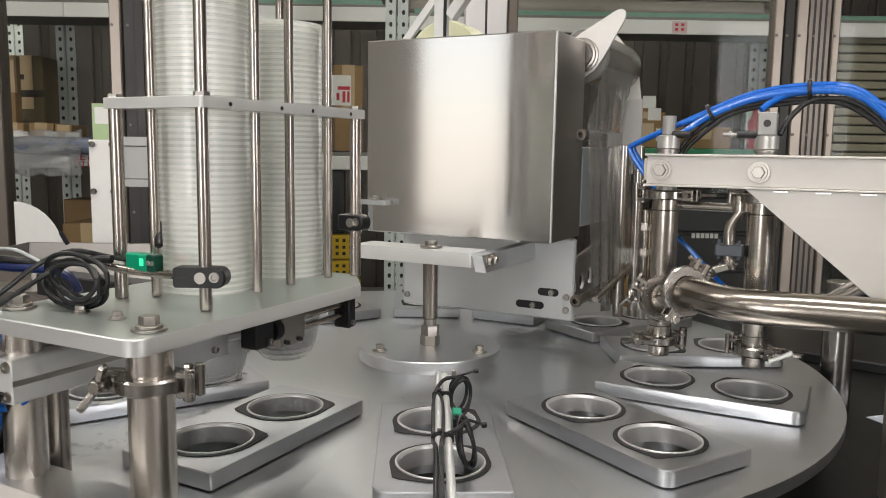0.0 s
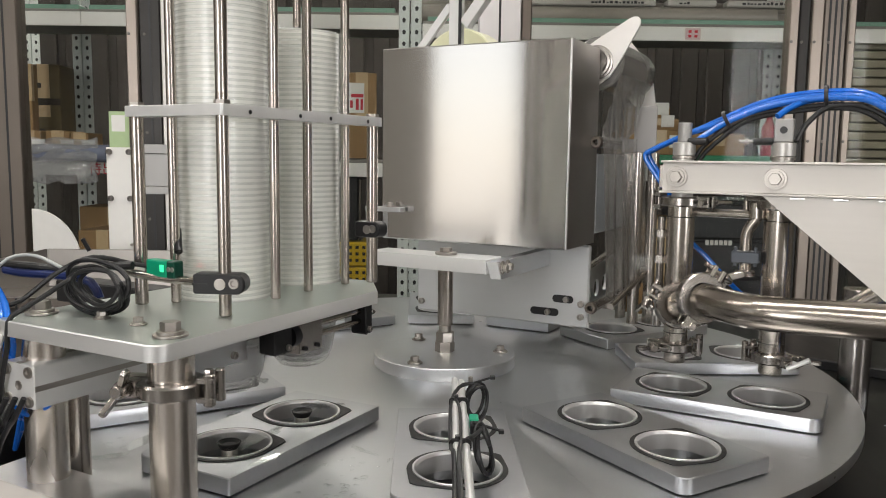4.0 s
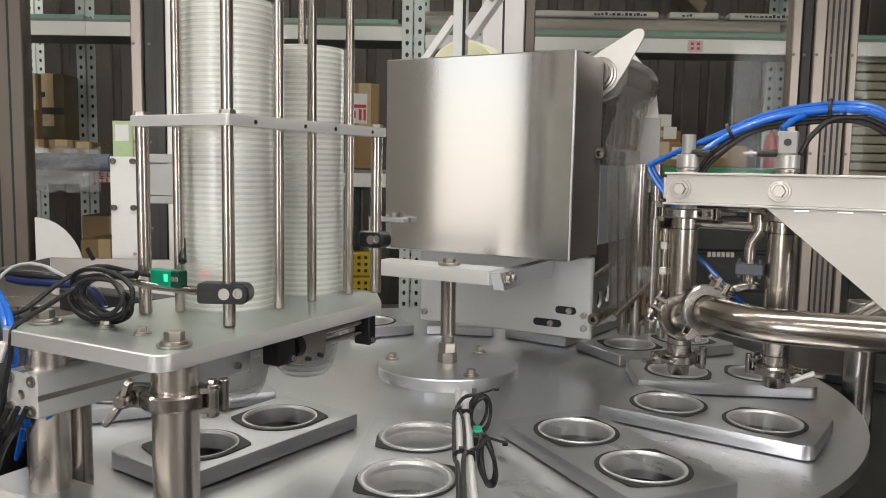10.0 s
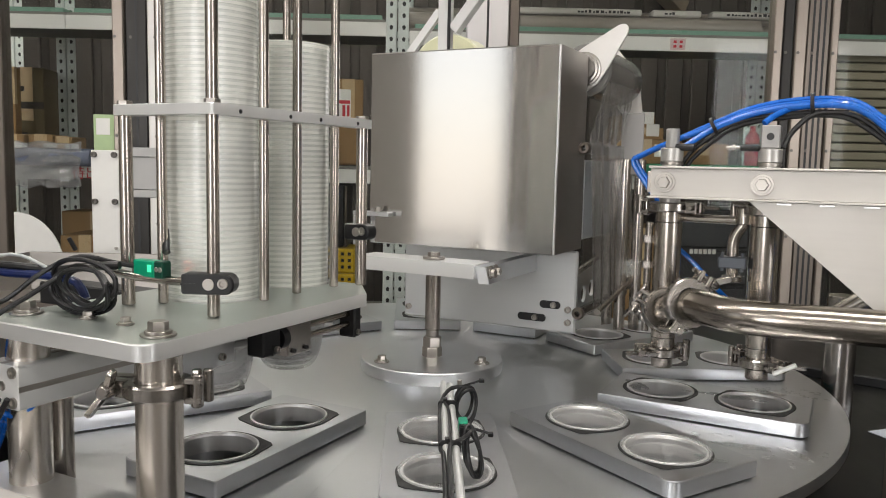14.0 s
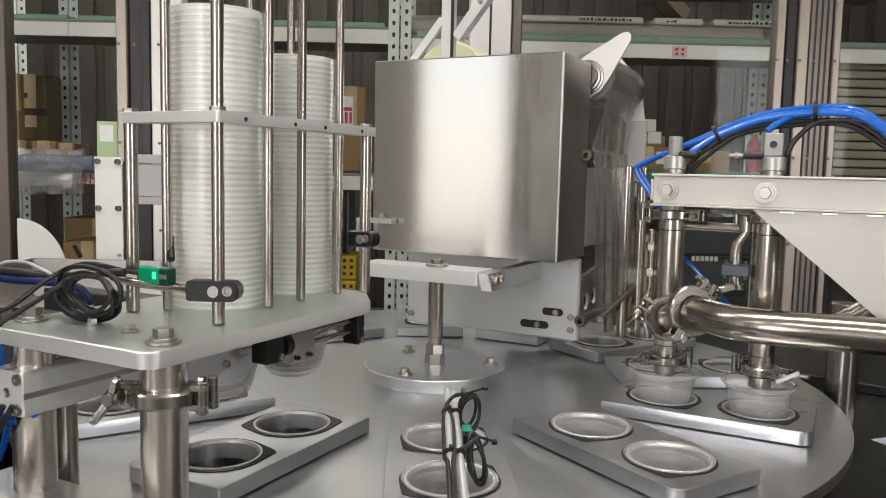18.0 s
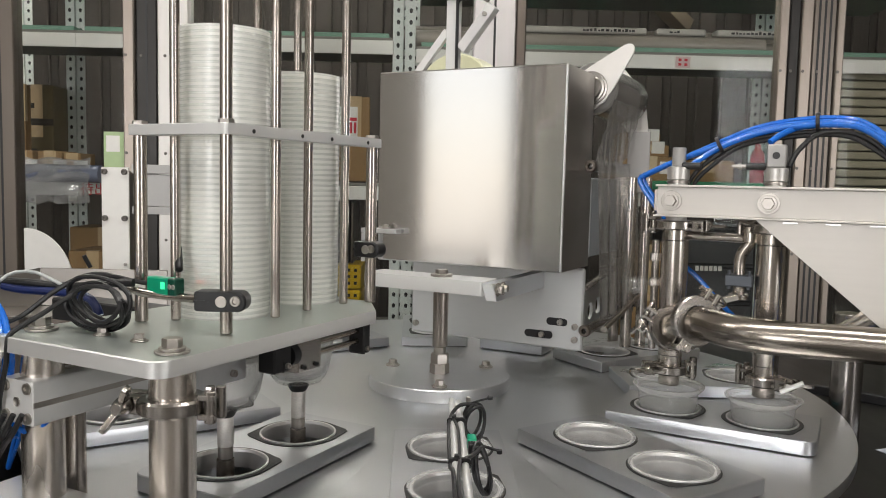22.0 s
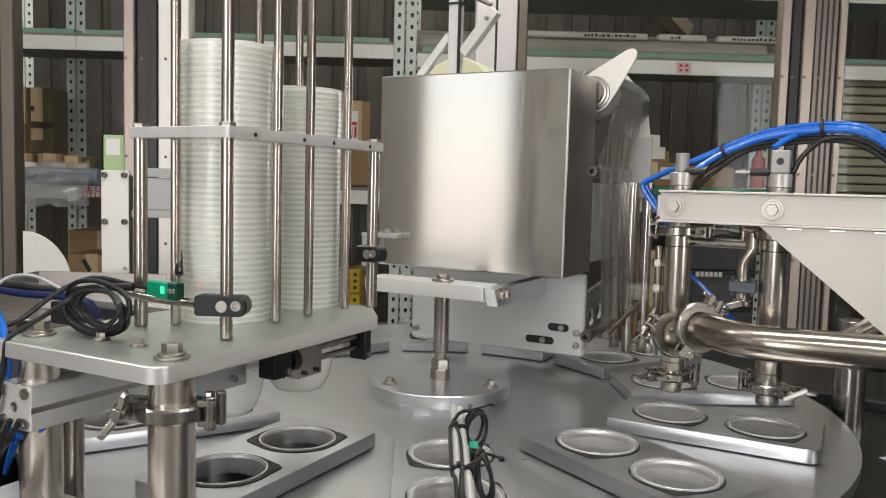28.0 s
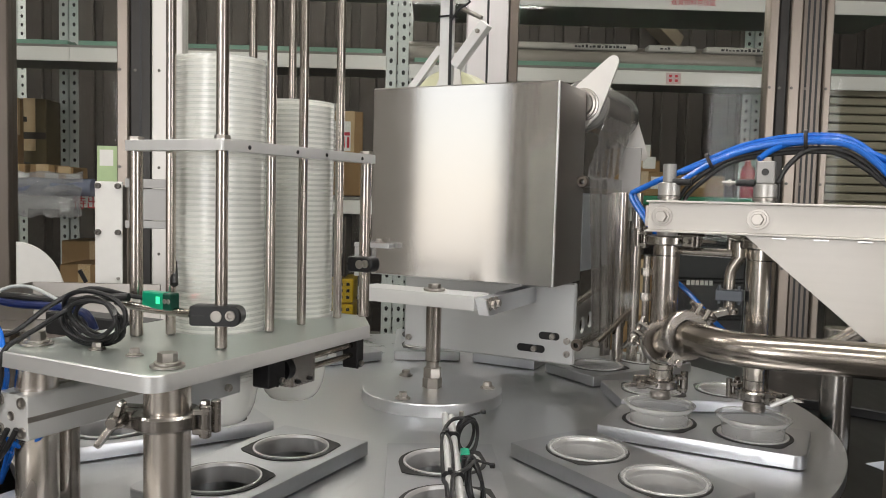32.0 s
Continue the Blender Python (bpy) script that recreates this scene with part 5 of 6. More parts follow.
def nozzle(c, first_one):
    nz = thing("filling_nozzle", at(KF, c, 0, 1.035), "polished stainless filling nozzle with pipe clamps and an air actuator", "filling nozzle", "filling nozzles")
    z = -1.035
    prof = [(0.009, 1.035), (0.0145, 1.035), (0.0152, 1.036), (0.0152, 1.062), (0.017, 1.064), (0.017, 1.092), (0.0185, 1.095), (0.0192, 1.11), (0.0192, 1.246), (0.0185, 1.2465), (0.0185, 1.2625), (0.0245, 1.264), (0.0245, 1.272), (0.0, 1.272)]
    part("barrel", lathe([(r, h + z) for r, h in prof], 44), STEEL, nz, "polished stainless barrel")
    part("groove", ring(0.0175, 0.0194, 1.2452 + z, 1.2463 + z, 0.0002, 44), DARK, nz)
    part("groove", ring(0.016, 0.0172, 1.0785 + z, 1.0795 + z, 0.0002, 44), DARK, nz)
    part("actuator", lathe([(0.0, 1.272 + z), (0.0145, 1.272 + z), (0.0145, 1.283 + z), (0.0135, 1.2835 + z), (0.0135, 1.332 + z), (0.0155, 1.333 + z), (0.0155, 1.35 + z), (0.012, 1.351 + z), (0.0, 1.351 + z)], 32), mat("actuator_alloy", (0.52, 0.51, 0.49), 0.38, 0.6, 0.03, 80), nz, "grey air actuator")
    part("actuator_band", ring(0.0130, 0.0158, 1.3275 + z, 1.3315 + z, 0.0004, 30), BOLT, nz)
    if first_one:
        part("actuator_top", cyl(0.0095, 1.3512 + z, 1.378 + z, 0.001, 24), ACT, nz)
    else:
        part("actuator_top", box(-0.012, 0.012, -0.011, 0.011, 1.3512 + z, 1.382 + z, 0.0015), ACT, nz)
        part("port", cyl(0.0048, 0, 0.0015, 0.0002, 16, pose(0.0, -0.0112, 1.367 + z, 90, 0, 0)), DARK, nz)
    part("elbow_fitting", cyl(0.005, 0, 0.026, 0.001, 14, pose(0.006 if first_one else -0.012, -0.006, 1.352 + z, 0, 90 if first_one else -90, 0)), BLACK, nz, "black push-in air fitting")
    if not first_one:
        part("flow_screw", lathe([(0, 0), (0.0025, 0), (0.0025, 0.006), (0.005, 0.006), (0.005, 0.010), (0.0025, 0.010), (0.0025, 0.018), (0, 0.018)], 14, pose(-0.038, -0.006, 1.352 + z, 0, -90, 0)), BOLT, nz)
    if not first_one:
        b = tube_between((0.0238, -0.032, 0.0167), (0.051, -0.032, 0.0327), 0.0032, 12)
        b = tube_between((0.022, -0.014, 0.024), (0.0374, -0.032, 0.0247), 0.0026, 10, b)
        part("t_handle", b, RIM, nz, "bright clamp handle")
    triclamp(nz, pose(0, 0, 1.2678 + z, 0, 0, 165), 0.022)
    triclamp(nz, pose(0, 0, 1.058 + z, 0, 0, 150 if not first_one else 25), 0.0165)
    return nz


nozzle(RA, True)
nozzle(RB, False)

pipes = thing("product_pipe", at(KF, RA, 0, 1.13), "polished stainless feed pipe that elbows round to the nozzles", "pipe")
PM = pose(-RA, 0, -1.13)


def pp(name, bm, material, label="", m=None):
    return part(name, bm, material, pipes, label, PM @ m if m is not None else PM)


pp("branch", sweep([(RA, -0.006, 1.112), (0.384, -0.024, 1.119), (0.394, -0.038, 1.127), (0.408, -0.05, 1.135), (0.4235, -0.061, 1.141)], 0.0185, 28), STEEL, "branch elbow on the nozzle")
pp("feed_pipe", sweep([(0.420, -0.0585, 1.14), (0.4375, -0.0715, 1.1405), (0.458, -0.086, 1.139), (0.487, -0.099, 1.1375), (0.53, -0.105, 1.137), (0.63, -0.098, 1.138), (0.80, -0.09, 1.138), (1.05, -0.08, 1.138)], 0.0222, 32), STEEL_PIPE, "thick polished feed pipe")
triclamp(pipes, PM @ pose(0.424, -0.0615, 1.141) @ Vector((0.68, -0.72, 0.1)).to_track_quat("Z", "Y").to_matrix().to_4x4() @ pose(0, 0, 0, 0, 0, 235) @ pose(0, 0, 0, 180, 0, 0), 0.0225, g=0.0125, swing=40)
triclamp(pipes, PM @ pose(0.3865, -0.0285, 1.1215) @ Vector((0.5, -0.8, 0.35)).to_track_quat("Z", "Y").to_matrix().to_4x4() @ pose(0, 0, 0, 0, 0, 330), 0.0195, g=0.0125, swing=80)
pp("cross_pipe", tube_between((RA + 0.018, 0.01, 1.2525), (0.475, 0.0, 1.2525), 0.0062, 18), STEEL, "thin cross pipe")
pp("drop_pipe", sweep([(0.482, -0.004, 1.27), (0.482, -0.004, 1.257), (0.4805, -0.004, 1.246), (0.474, -0.004, 1.236), (0.4695, -0.004, 1.222), (0.47, -0.004, 1.19), (0.47, -0.004, 1.175)], 0.0078, 20), STEEL, "bent drop pipe")
pp("drop_collar", cyl(0.0112, 1.254, 1.276, 0.0008, 22, pose(0.482, -0.004, -0.006)), STEEL)
b = box(-0.017, 0.019, -0.013, 0.008, -0.008, 0.008, 0.0015)
b = cyl(0.0022, -0.012, 0.014, 0.0004, 12, pose(0.014, -0.01, 0), b)
b = cyl(0.0022, -0.012, 0.014, 0.0004, 12, pose(-0.012, -0.01, 0), b)
pp("drop_clamp", b, mat("blue_grey_clamp", (0.09, 0.1, 0.115), 0.4, 0.5, 0.04, 80), "dark blue-grey clamp with two screws", pose(0.47, -0.004, 1.195))
pp("drop_ferrule", ring(0.007, 0.0135, 1.168, 1.176, 0.001, 24, pose(0.47, -0.004, 0)), CAST)
# level fitting on the nozzle's side
b = cyl(0.0055, 1.085, 1.245, 0.001, 16, pose(RA - 0.026, -0.004, 0))
for z in (1.1, 1.135, 1.178, 1.215):
    b = hexa(0.0088, z, z + 0.011, pose(RA - 0.026, -0.004, 0), b)
pp("side_tube", b, CAST, "slim fitting tube beside the nozzle")
b = ring(0.0085, 0.0112, -0.04, -0.012, 0.0008, 22)
b = ring(0.0085, 0.0135, -0.03, -0.025, 0.0008, 22, None, b)
pp("clear_fitting", b, CUP_IN, "clear plastic side fitting", pose(RA - 0.026, -0.004, 1.176, 0, 90, 0))
pp("wing_top", sweep([(0.467, -0.012, 1.276), (0.482, -0.008, 1.273), (0.49, -0.012, 1.278)], 0.0035, 8), CAST)
pp("back_pipe", sweep([(0.60, 0.06, 1.12), (0.66, 0.05, 1.165), (0.72, 0.045, 1.19), (0.9, 0.045, 1.20)], 0.016, 20), STEEL, "rear pipe")

# air hoses
def hose(name, pts, r, material, label, group="air hoses", k=KF):
    return single(name, sweep(pts, r, 10), material, at(k, 0, 0, 0), label, "hose", group)


ARCH = [(0.43, 1.382), (0.475, 1.401), (0.522, 1.411), (0.575, 1.414), (0.61, 1.408), (0.644, 1.383), (0.69, 1.33), (0.72, 1.28)]
LOOP = [(0.362, 1.264), (0.342, 1.294), (0.324, 1.319), (0.318, 1.333), (0.328, 1.340), (0.368, 1.359)]
for d, e in ((0.0, 0.0), (0.007, 0.0055)):
    hose("air_hose", [(r + 0.6 * e, 0.028 + d, z + 0.3 * e) for r, z in LOOP] + [(r, 0.028 + d, z + e) for r, z in ARCH], 0.0039, BLUE, "bright blue air hose looped and arched over the beam")
hose("air_hose", [(0.398, 0.0, 1.354), (0.408, 0.012, 1.363)] + [(r, 0.02, z - 0.0045) for r, z in ARCH], 0.0039, BLUE, "bright blue air hose to the actuator")
hose("air_hose", [(0.50, -0.004, 1.385), (0.515, 0.01, 1.398), (0.54, 0.03, 1.408), (0.60, 0.03, 1.408), (0.68, 0.03, 1.375)], 0.0042, BLUE, "bright blue air hose to the actuator")
for d in (0, 0.008):
    hose("sensor_cable", [(0.388 + d, 0.016, 1.30), (0.392 + d, 0.016, 1.328), (0.412 + d, 0.018, 1.355 - 0.5 * d), (0.461, 0.022, 1.387 - 0.7 * d), (0.523, 0.024, 1.3985 - 0.6 * d), (0.587, 0.024, 1.4 - 0.6 * d), (0.625, 0.024, 1.385 - d), (0.67, 0.024, 1.34)], 0.0032, CABLE, "black cable along the blue hoses", "black cables")
hose("sensor_cable", [(0.525, 0.0, 1.352), (0.535, 0.01, 1.375), (0.56, 0.02, 1.398), (0.60, 0.025, 1.40)], 0.0036, CABLE, "black cable to the actuator", "black cables")
hose("air_hose", [(0.352, 0.05, 1.23), (0.40, 0.06, 1.19), (0.45, 0.06, 1.14), (0.52, 0.08, 1.08)], 0.0035, BLUE, "bright blue air hose running down behind the nozzles")
tie = single("cable_tie", ring(0.0125, 0.0142, -0.0025, 0.0025, 0.0004, 20), BLACK, at(KF, 0.556, 0.026, 1.4125, 0, 86, 0), "black cable tie round the hoses", "cable tie", "cable ties")
copy_thing(tie, at(KF, 0.432, 0.026, 1.382, 0, 62, 0))
single("blue_pipe", sweep([(0.0, 0, 0), (0.0, 0.01, 0.2), (0.005, 0.015, 0.33)], 0.008, 14), BLUE, pose(0.585, -0.36, 0.9), "blue hose rising beside a pale rail", "hose")
single("rail_edge", box(-0.003, 0.003, -0.01, 0.01, 0, 0.3, 0.001), POSTW, pose(0.572, -0.365, 0.9), "pale upright edge rail", "rail")

# ---- photo-eye wand over the front carrier ----
wand = thing("sensor_wand", pose(0.018, -0.40, 1.062), "polished sensor wand with looped black cables over the carriers", "sensor wand")
part("rod", sweep([(-0.0048, 0.008, 0), (-0.0048, -0.2, 0.0), (-0.0045, -0.42, 0.0)], 0.0037, 18, smooth=False), RIM, wand)
part("second_rod", sweep([(0.0028, 0.004, -0.001), (0.0038, -0.2, -0.001), (0.0062, -0.42, -0.001)], 0.0038, 18, smooth=False), RIM, wand)
part("sensor", box(0.0098, 0.0195, -0.115, -0.095, -0.0165, -0.0065, 0.001), GREEN, wand, "green photo-eye")
part("sensor_front", box(0.0102, 0.019, -0.13, -0.1152, -0.0175, -0.0075, 0.001), BLACK, wand)
for i, (cx, cyy, cz, rx, rz, lean) in enumerate(((0.019, -0.05, -0.0064, 0.012, 0.0195, 0.25), (0.0205, -0.056, -0.0075, 0.0105, 0.0205, 0.35), (0.0178, -0.046, -0.005, 0.0095, 0.0175, 0.15), (0.0235, -0.15, -0.0262, 0.0072, 0.0235, -0.55), (0.0248, -0.157, -0.0272, 0.0062, 0.022, -0.65), (0.0222, -0.145, -0.0252, 0.0078, 0.0245, -0.45))):
    pts = [(cx + rx * math.cos(a) + 0.3 * lean * rz * math.sin(a), cyy + 0.006 * math.sin(2 * a + i), cz + rz * math.sin(a)) for a in (radians(24 * j + 30) for j in range(16))]
    part("cable_loop", sweep(pts, 0.0019, 8), CABLE, wand)
part("cable", sweep([(0.016, -0.05, 0.0128), (0.004, -0.052, 0.0125), (-0.005, -0.065, 0.0075), (-0.0095, -0.09, 0.001), (-0.0102, -0.14, -0.002), (-0.0098, -0.21, 0.0), (-0.0075, -0.25, 0.0048), (-0.0075, -0.42, 0.0048)], 0.0021, 8), CABLE, wand)
part("cable", sweep([(0.0225, -0.145, -0.004), (0.012, -0.18, 0.0), (0.003, -0.205, 0.0045), (-0.0022, -0.23, 0.005), (-0.0022, -0.42, 0.0052)], 0.002, 8), CABLE, wand)
part("cable", sweep([(-0.006, -0.075, 0.0045), (-0.0008, -0.11, 0.0042), (-0.0008, -0.2, 0.0042), (-0.0035, -0.25, 0.0058), (-0.0045, -0.42, 0.006)], 0.0016, 8), CABLE, wand)
for y in (-0.08, -0.205):
    b = plate(rounded([(-0.0118, -0.0058, 0.004), (0.0092, -0.0058, 0.004), (0.0092, 0.0062, 0.004), (-0.0118, 0.0062, 0.004)]), -0.0014, 0.0014, [], 0.0004)
    part("cable_tie", b, BLACK, wand, "", pose(0, y, 0, 90, 0, 0))
    part("tie_head", box(-0.0062, -0.0018, y - 0.003, y + 0.003, 0.0058, 0.0092, 0.0006), BLACK, wand)
part("tie_tail", sweep([(0.0, -0.05, 0.009), (0.014, -0.05, 0.0135), (0.0372, -0.05, 0.021)], 0.0013, 6), BLACK, wand)
part("tie_end", box(0.0335, 0.0395, -0.053, -0.047, 0.0185, 0.0225, 0.0008), BLACK, wand)
part("tie_tail", sweep([(0.012, -0.13, -0.004), (0.024, -0.13, -0.0075), (0.0416, -0.13, -0.0125)], 0.0016, 6), BLACK, wand)
part("tie_end", box(0.039, 0.0445, -0.133, -0.127, -0.0155, -0.011, 0.0008), BLACK, wand)
part("tie_screw", cyl(0.0026, 0, 0.006, 0.0004, 10, pose(0.0125, -0.045, 0.0135)), BOLT, wand)
part("post", cyl(0.012, -0.16, 0.0, 0.001, 20, pose(0.001, -0.42, 0)), STEEL_ROD, wand)

# ---- left rear: lid column, tray and cables ----
col = thing("lift_column", pose(-0.72, 0.45, 0.9), "white bolted side plate of the rear lift column", "column plate")
part("plate", box(-0.034, 0.026, -0.006, 0.0, 0.21, 0.4375, 0.001), WHITE, col)
for x in (-0.026, 0.018):
    for z in (0.325, 0.4275):
        bolt(col, pose(x, -0.0062, z, 90, 0, 0), 0.0072, "socket_screw", hexed=False, material=POSTS)
bolt(col, pose(0.018, -0.0062, 0.222, 90, 0, 0), 0.004, "socket_screw", hexed=False)
part("stem", box(-0.02, 0.02, 0.0, 0.04, 0, 0.43, 0.002), POST, col)
part("green_sticker", box(-0.905, -0.84, 0.0185, 0.0195, 0.437, 0.535, 0), mat("green_sticker", (0.42, 0.55, 0.3), 0.5, 0, 0.1, 50), encl, "pale green sticker on the pane")
part("sticker_picture", box(-0.898, -0.862, 0.0178, 0.0184, 0.482, 0.525, 0), PAPER, encl)
part("bracket", box(0.03, 0.13, 0.0, 0.02, 0.425, 0.445, 0.001), ACT, col)
part("bracket", box(0.03, 0.13, 0.0, 0.02, 0.335, 0.352, 0.001), ACT, col)
part("link_plate", box(0.036, 0.125, 0.004, 0.02, 0.353, 0.424, 0.001), ACT, col)
tray = thing("rear_tray", pose(-0.72, 0.3, 0.9), "folded stainless chute tray at the rear", "tray")
part("back", box(-0.1, 0.16, 0, 0.003, 0.15, 0.228, 0.001), mat("dull_tray_steel", (0.3, 0.28, 0.26), 0.3, 0.95, 0.04, 80), tray)
part("side", plate([(-0.14, 0.0), (0.0, 0.0), (0.0, 0.078), (-0.14, 0.05)], -0.0015, 0.0015, [], 0.0003), mat("dull_tray_steel", (0.3, 0.28, 0.26), 0.3, 0.95, 0.04, 80), tray, "", pose(-0.1, 0.0, 0.15, 90, 0, 25))
part("floor", box(-0.25, 0.16, -0.12, 0.0, 0.146, 0.1495, 0.001), mat("dull_tray_steel", (0.3, 0.28, 0.26), 0.3, 0.95, 0.04, 80), tray)
part("leg", box(-0.1, 0.15, -0.05, -0.03, 0, 0.145, 0.002), POST, tray)
fan = thing("curved_guard", pose(-1.104, 0.785, 0.9), "white curved guard plate against the rear pane", "guard")
part("plate", plate([(0, 0)] + [(0.13 * math.cos(radians(a)), 0.155 * math.sin(radians(a))) for a in range(0, 91, 9)], -0.002, 0.002, [], 0.0004), WHITE, fan, "", pose(0, 0, 0.12, 90, 0, 0))
def line(name, pts, r, material, label, group):
    return single(name, sweep(pts, r, 10), material, pose(0, 0, 0), label, "hose", group)


line("air_hose", [(-0.58, -0.43, 1.2), (-0.479, -0.47, 1.205), (-0.432, -0.49, 1.206), (-0.398, -0.5, 1.205), (-0.366, -0.52, 1.208), (-0.336, -0.54, 1.214), (-0.305, -0.545, 1.216)], 0.0042, CABLE, "thick black hose over the magazine plate", "air hoses")
line("air_hose", [(-0.47, -0.475, 1.2), (-0.447, -0.485, 1.1985), (-0.41, -0.5, 1.199), (-0.382, -0.51, 1.199), (-0.355, -0.525, 1.195), (-0.345, -0.53, 1.18)], 0.0045, mat("navy_hose", (0.008, 0.018, 0.09), 0.3, 0, 0.08, 60), "dark blue hose under the black hose", "air hoses")
line("grey_hose", [(-0.46, -0.55, 1.16), (-0.466, -0.53, 1.185), (-0.462, -0.50, 1.208), (-0.449, -0.49, 1.217), (-0.428, -0.49, 1.217), (-0.404, -0.5, 1.21), (-0.385, -0.51, 1.204)], 0.0018, GREYHOSE, "thin pale grey hose curving over the magazine", "air hoses")
for d in (0, 0.006):
    line("air_hose", [(-0.475, -0.53, 1.235), (-0.446 - d, -0.55, 1.211), (-0.427 - d, -0.565, 1.194), (-0.415 - d, -0.575, 1.182), (-0.404 - d, -0.59, 1.165), (-0.404 - d, -0.585, 1.145), (-0.42 - d, -0.56, 1.11), (-0.44 - d, -0.50, 1.06), (-0.5, -0.42, 0.98)], 0.003, BLUE, "bright blue hose beside the magazine plate", "air hoses")
line("sensor_cable", [(-0.349, -0.57, 1.208), (-0.356, -0.577, 1.204), (-0.375, -0.587, 1.19), (-0.391, -0.597, 1.179), (-0.398, -0.602, 1.17), (-0.401, -0.6, 1.148), (-0.415, -0.59, 1.102), (-0.44, -0.57, 1.0), (-0.46, -0.56, 0.905)], 0.0024, CABLE, "black sensor lead over the plate's edge", "black cables")
line("air_hose", [(-0.408, -0.585, 1.0970), (-0.403, -0.585, 1.0850), (-0.397, -0.585, 1.0790), (-0.388, -0.585, 1.0780), (-0.379, -0.585, 1.0820), (-0.371, -0.585, 1.0900)], 0.0028, BLUE, "bright blue hose under the air cylinder", "air hoses")
for d in (0, 0.008, 0.016):
    line("loose_cable", [(-0.385 - d, -0.605, 1.1), (-0.397 - d, -0.6, 1.08), (-0.417 - d, -0.58 + d, 1.06), (-0.434 - d, -0.57, 1.03), (-0.455 - d, -0.56, 0.96), (-0.46 - 2 * d, -0.55, 0.905)], 0.0026, CABLE, "loose black cable beside the machine", "black cables")
plug = thing("cable_plug", pose(-0.415, -0.597, 1.14, 0, 20, 0), "white cable plug with brown and black wires", "plug")
part("body", box(-0.004, 0.004, -0.003, 0.003, 0, 0.02, 0.001), WHITE_PL, plug)
part("wires", sweep([(0, 0, 0), (-0.003, 0, -0.02), (0.002, 0, -0.045)], 0.0015, 6), mat("brown_wire", (0.2, 0.06, 0.02), 0.4), plug)
vb = thing("valve_block", pose(-0.60, -0.34, 0.9), "dark valve block with steel fittings on the deck", "valve block")
part("block", box(-0.08, 0.05, -0.07, 0.07, 0, 0.10, 0.004), DARK, vb)
for i in range(4):
    part("fitting", cyl(0.008, 0.1, 0.125, 0.001, 14, pose(-0.06 + 0.03 * i, -0.02, 0)), BOLT, vb)
single("dark_bar", box(-0.09, 0.09, -0.02, 0.02, 0, 0.03, 0.002), DARK, pose(-0.45, -0.25, 1.12, 0, 0, -25), "black sheathed cable tray over the table", "cable tray")
# right rear deck: rails and bits beyond the table
single("floor_rail", box(-0.4, 0.4, -0.012, 0.012, 0, 0.02, 0.002), DARK, pose(0.85, 0.25, 0.9, 0, 0, -38), "black guide rail on the deck", "rail")
single("paper_sheet", box(-0.07, 0.07, -0.05, 0.05, 0, 0.001, 0), mat("blue_white_paper", (0.55, 0.6, 0.68), 0.6, 0, 0.1, 30), pose(0.80, -0.08, 0.9005, 0, 0, 20), "pale blue paper lying on the deck", "paper")
single("deck_block", box(-0.03, 0.03, -0.02, 0.02, 0, 0.02, 0.002), POST, pose(0.70, -0.27, 0.9, 0, 0, 10), "small steel block on the deck", "block")
bolt(single("deck_stop", box(-0.025, 0.025, -0.025, 0.025, 0, 0.012, 0.002), POST, pose(0.62, -0.45, 0.9), "small bolted steel stop on the deck", "stop"), pose(0, 0, 0.0122), 0.006)

# ---- cups ----
PROFILE = [(0.0, 0.0007), (0.0255, 0.0007), (0.0285, 0.0022), (0.034, 0.009), (0.0385, 0.02), (0.0415, 0.036), (0.0428, 0.0515), (0.0446, 0.0535), (0.0462, 0.0566), (0.0474, 0.0572)]
OUTER = [(0.0478, 0.0574), (0.0478, 0.0606), (0.0512, 0.0610), (0.0512, 0.0628), (0.0507, 0.0632), (0.0470, 0.0632), (0.0443, 0.0622), (0.0438, 0.0545), (0.0421, 0.0538), (0.0408, 0.0362), (0.0378, 0.0204), (0.0333, 0.0094), (0.028, 0.003), (0.025, 0.0014), (0.0, 0.0014)]
CUPH = 0.0632
PITCH = 0.0062
CZ0 = 1.129
mould = mould_thin = None


def make_cup(i):
    """A cup: those that are drawn down in the clip are of thinner, clearer plastic."""
    global mould, mould_thin
    if mould is None:
        shapes = []
        for material in (CUP, CUP_SOLO):
            b = lathe(PROFILE + OUTER, 40)
            band = None if material is CUP_SOLO else lathe([(0.0476, 0.0573), (0.0476, 0.0634)], 40)
            b.faces.ensure_lookup_table()
            b.faces.index_update()
            for f in b.faces:
                step = f.index // 40
                f.material_index = 3 if len(PROFILE) + 1 <= step <= len(PROFILE) + 4 else 2 if len(PROFILE) - 3 <= step <= len(PROFILE) + 5 else 0 if (3 if material is CUP_SOLO else 0) <= step < len(PROFILE) else 1
            if band is not None:
                b = merge(b, band)
            o = single("cup", b, material, pose(0, 0, 0), "", "cup")
            o.data.materials.append(CUP_IN)
            o.data.materials.append(CUP if material is CUP else CUP_RIM)
            o.data.materials.append(CUP_LIP if material is CUP else CUP_RIM)
            shapes.append(o.data)
            bpy.data.objects.remove(o)
        mould, mould_thin = shapes
    if i < 6:
        return tagged(new("cup", mould_thin), "clear thin plastic cup with a rolled rim", "cup", "plastic cups")
    return tagged(new("cup", mould), "milky translucent plastic cup with a rolled rim", "cup", "plastic cups")


MID = [2.72 + 3.53 * n for n in range(9)]
STACKS = [[make_cup(i) for i in range(61)], [make_cup(i) for i in range(56)]]
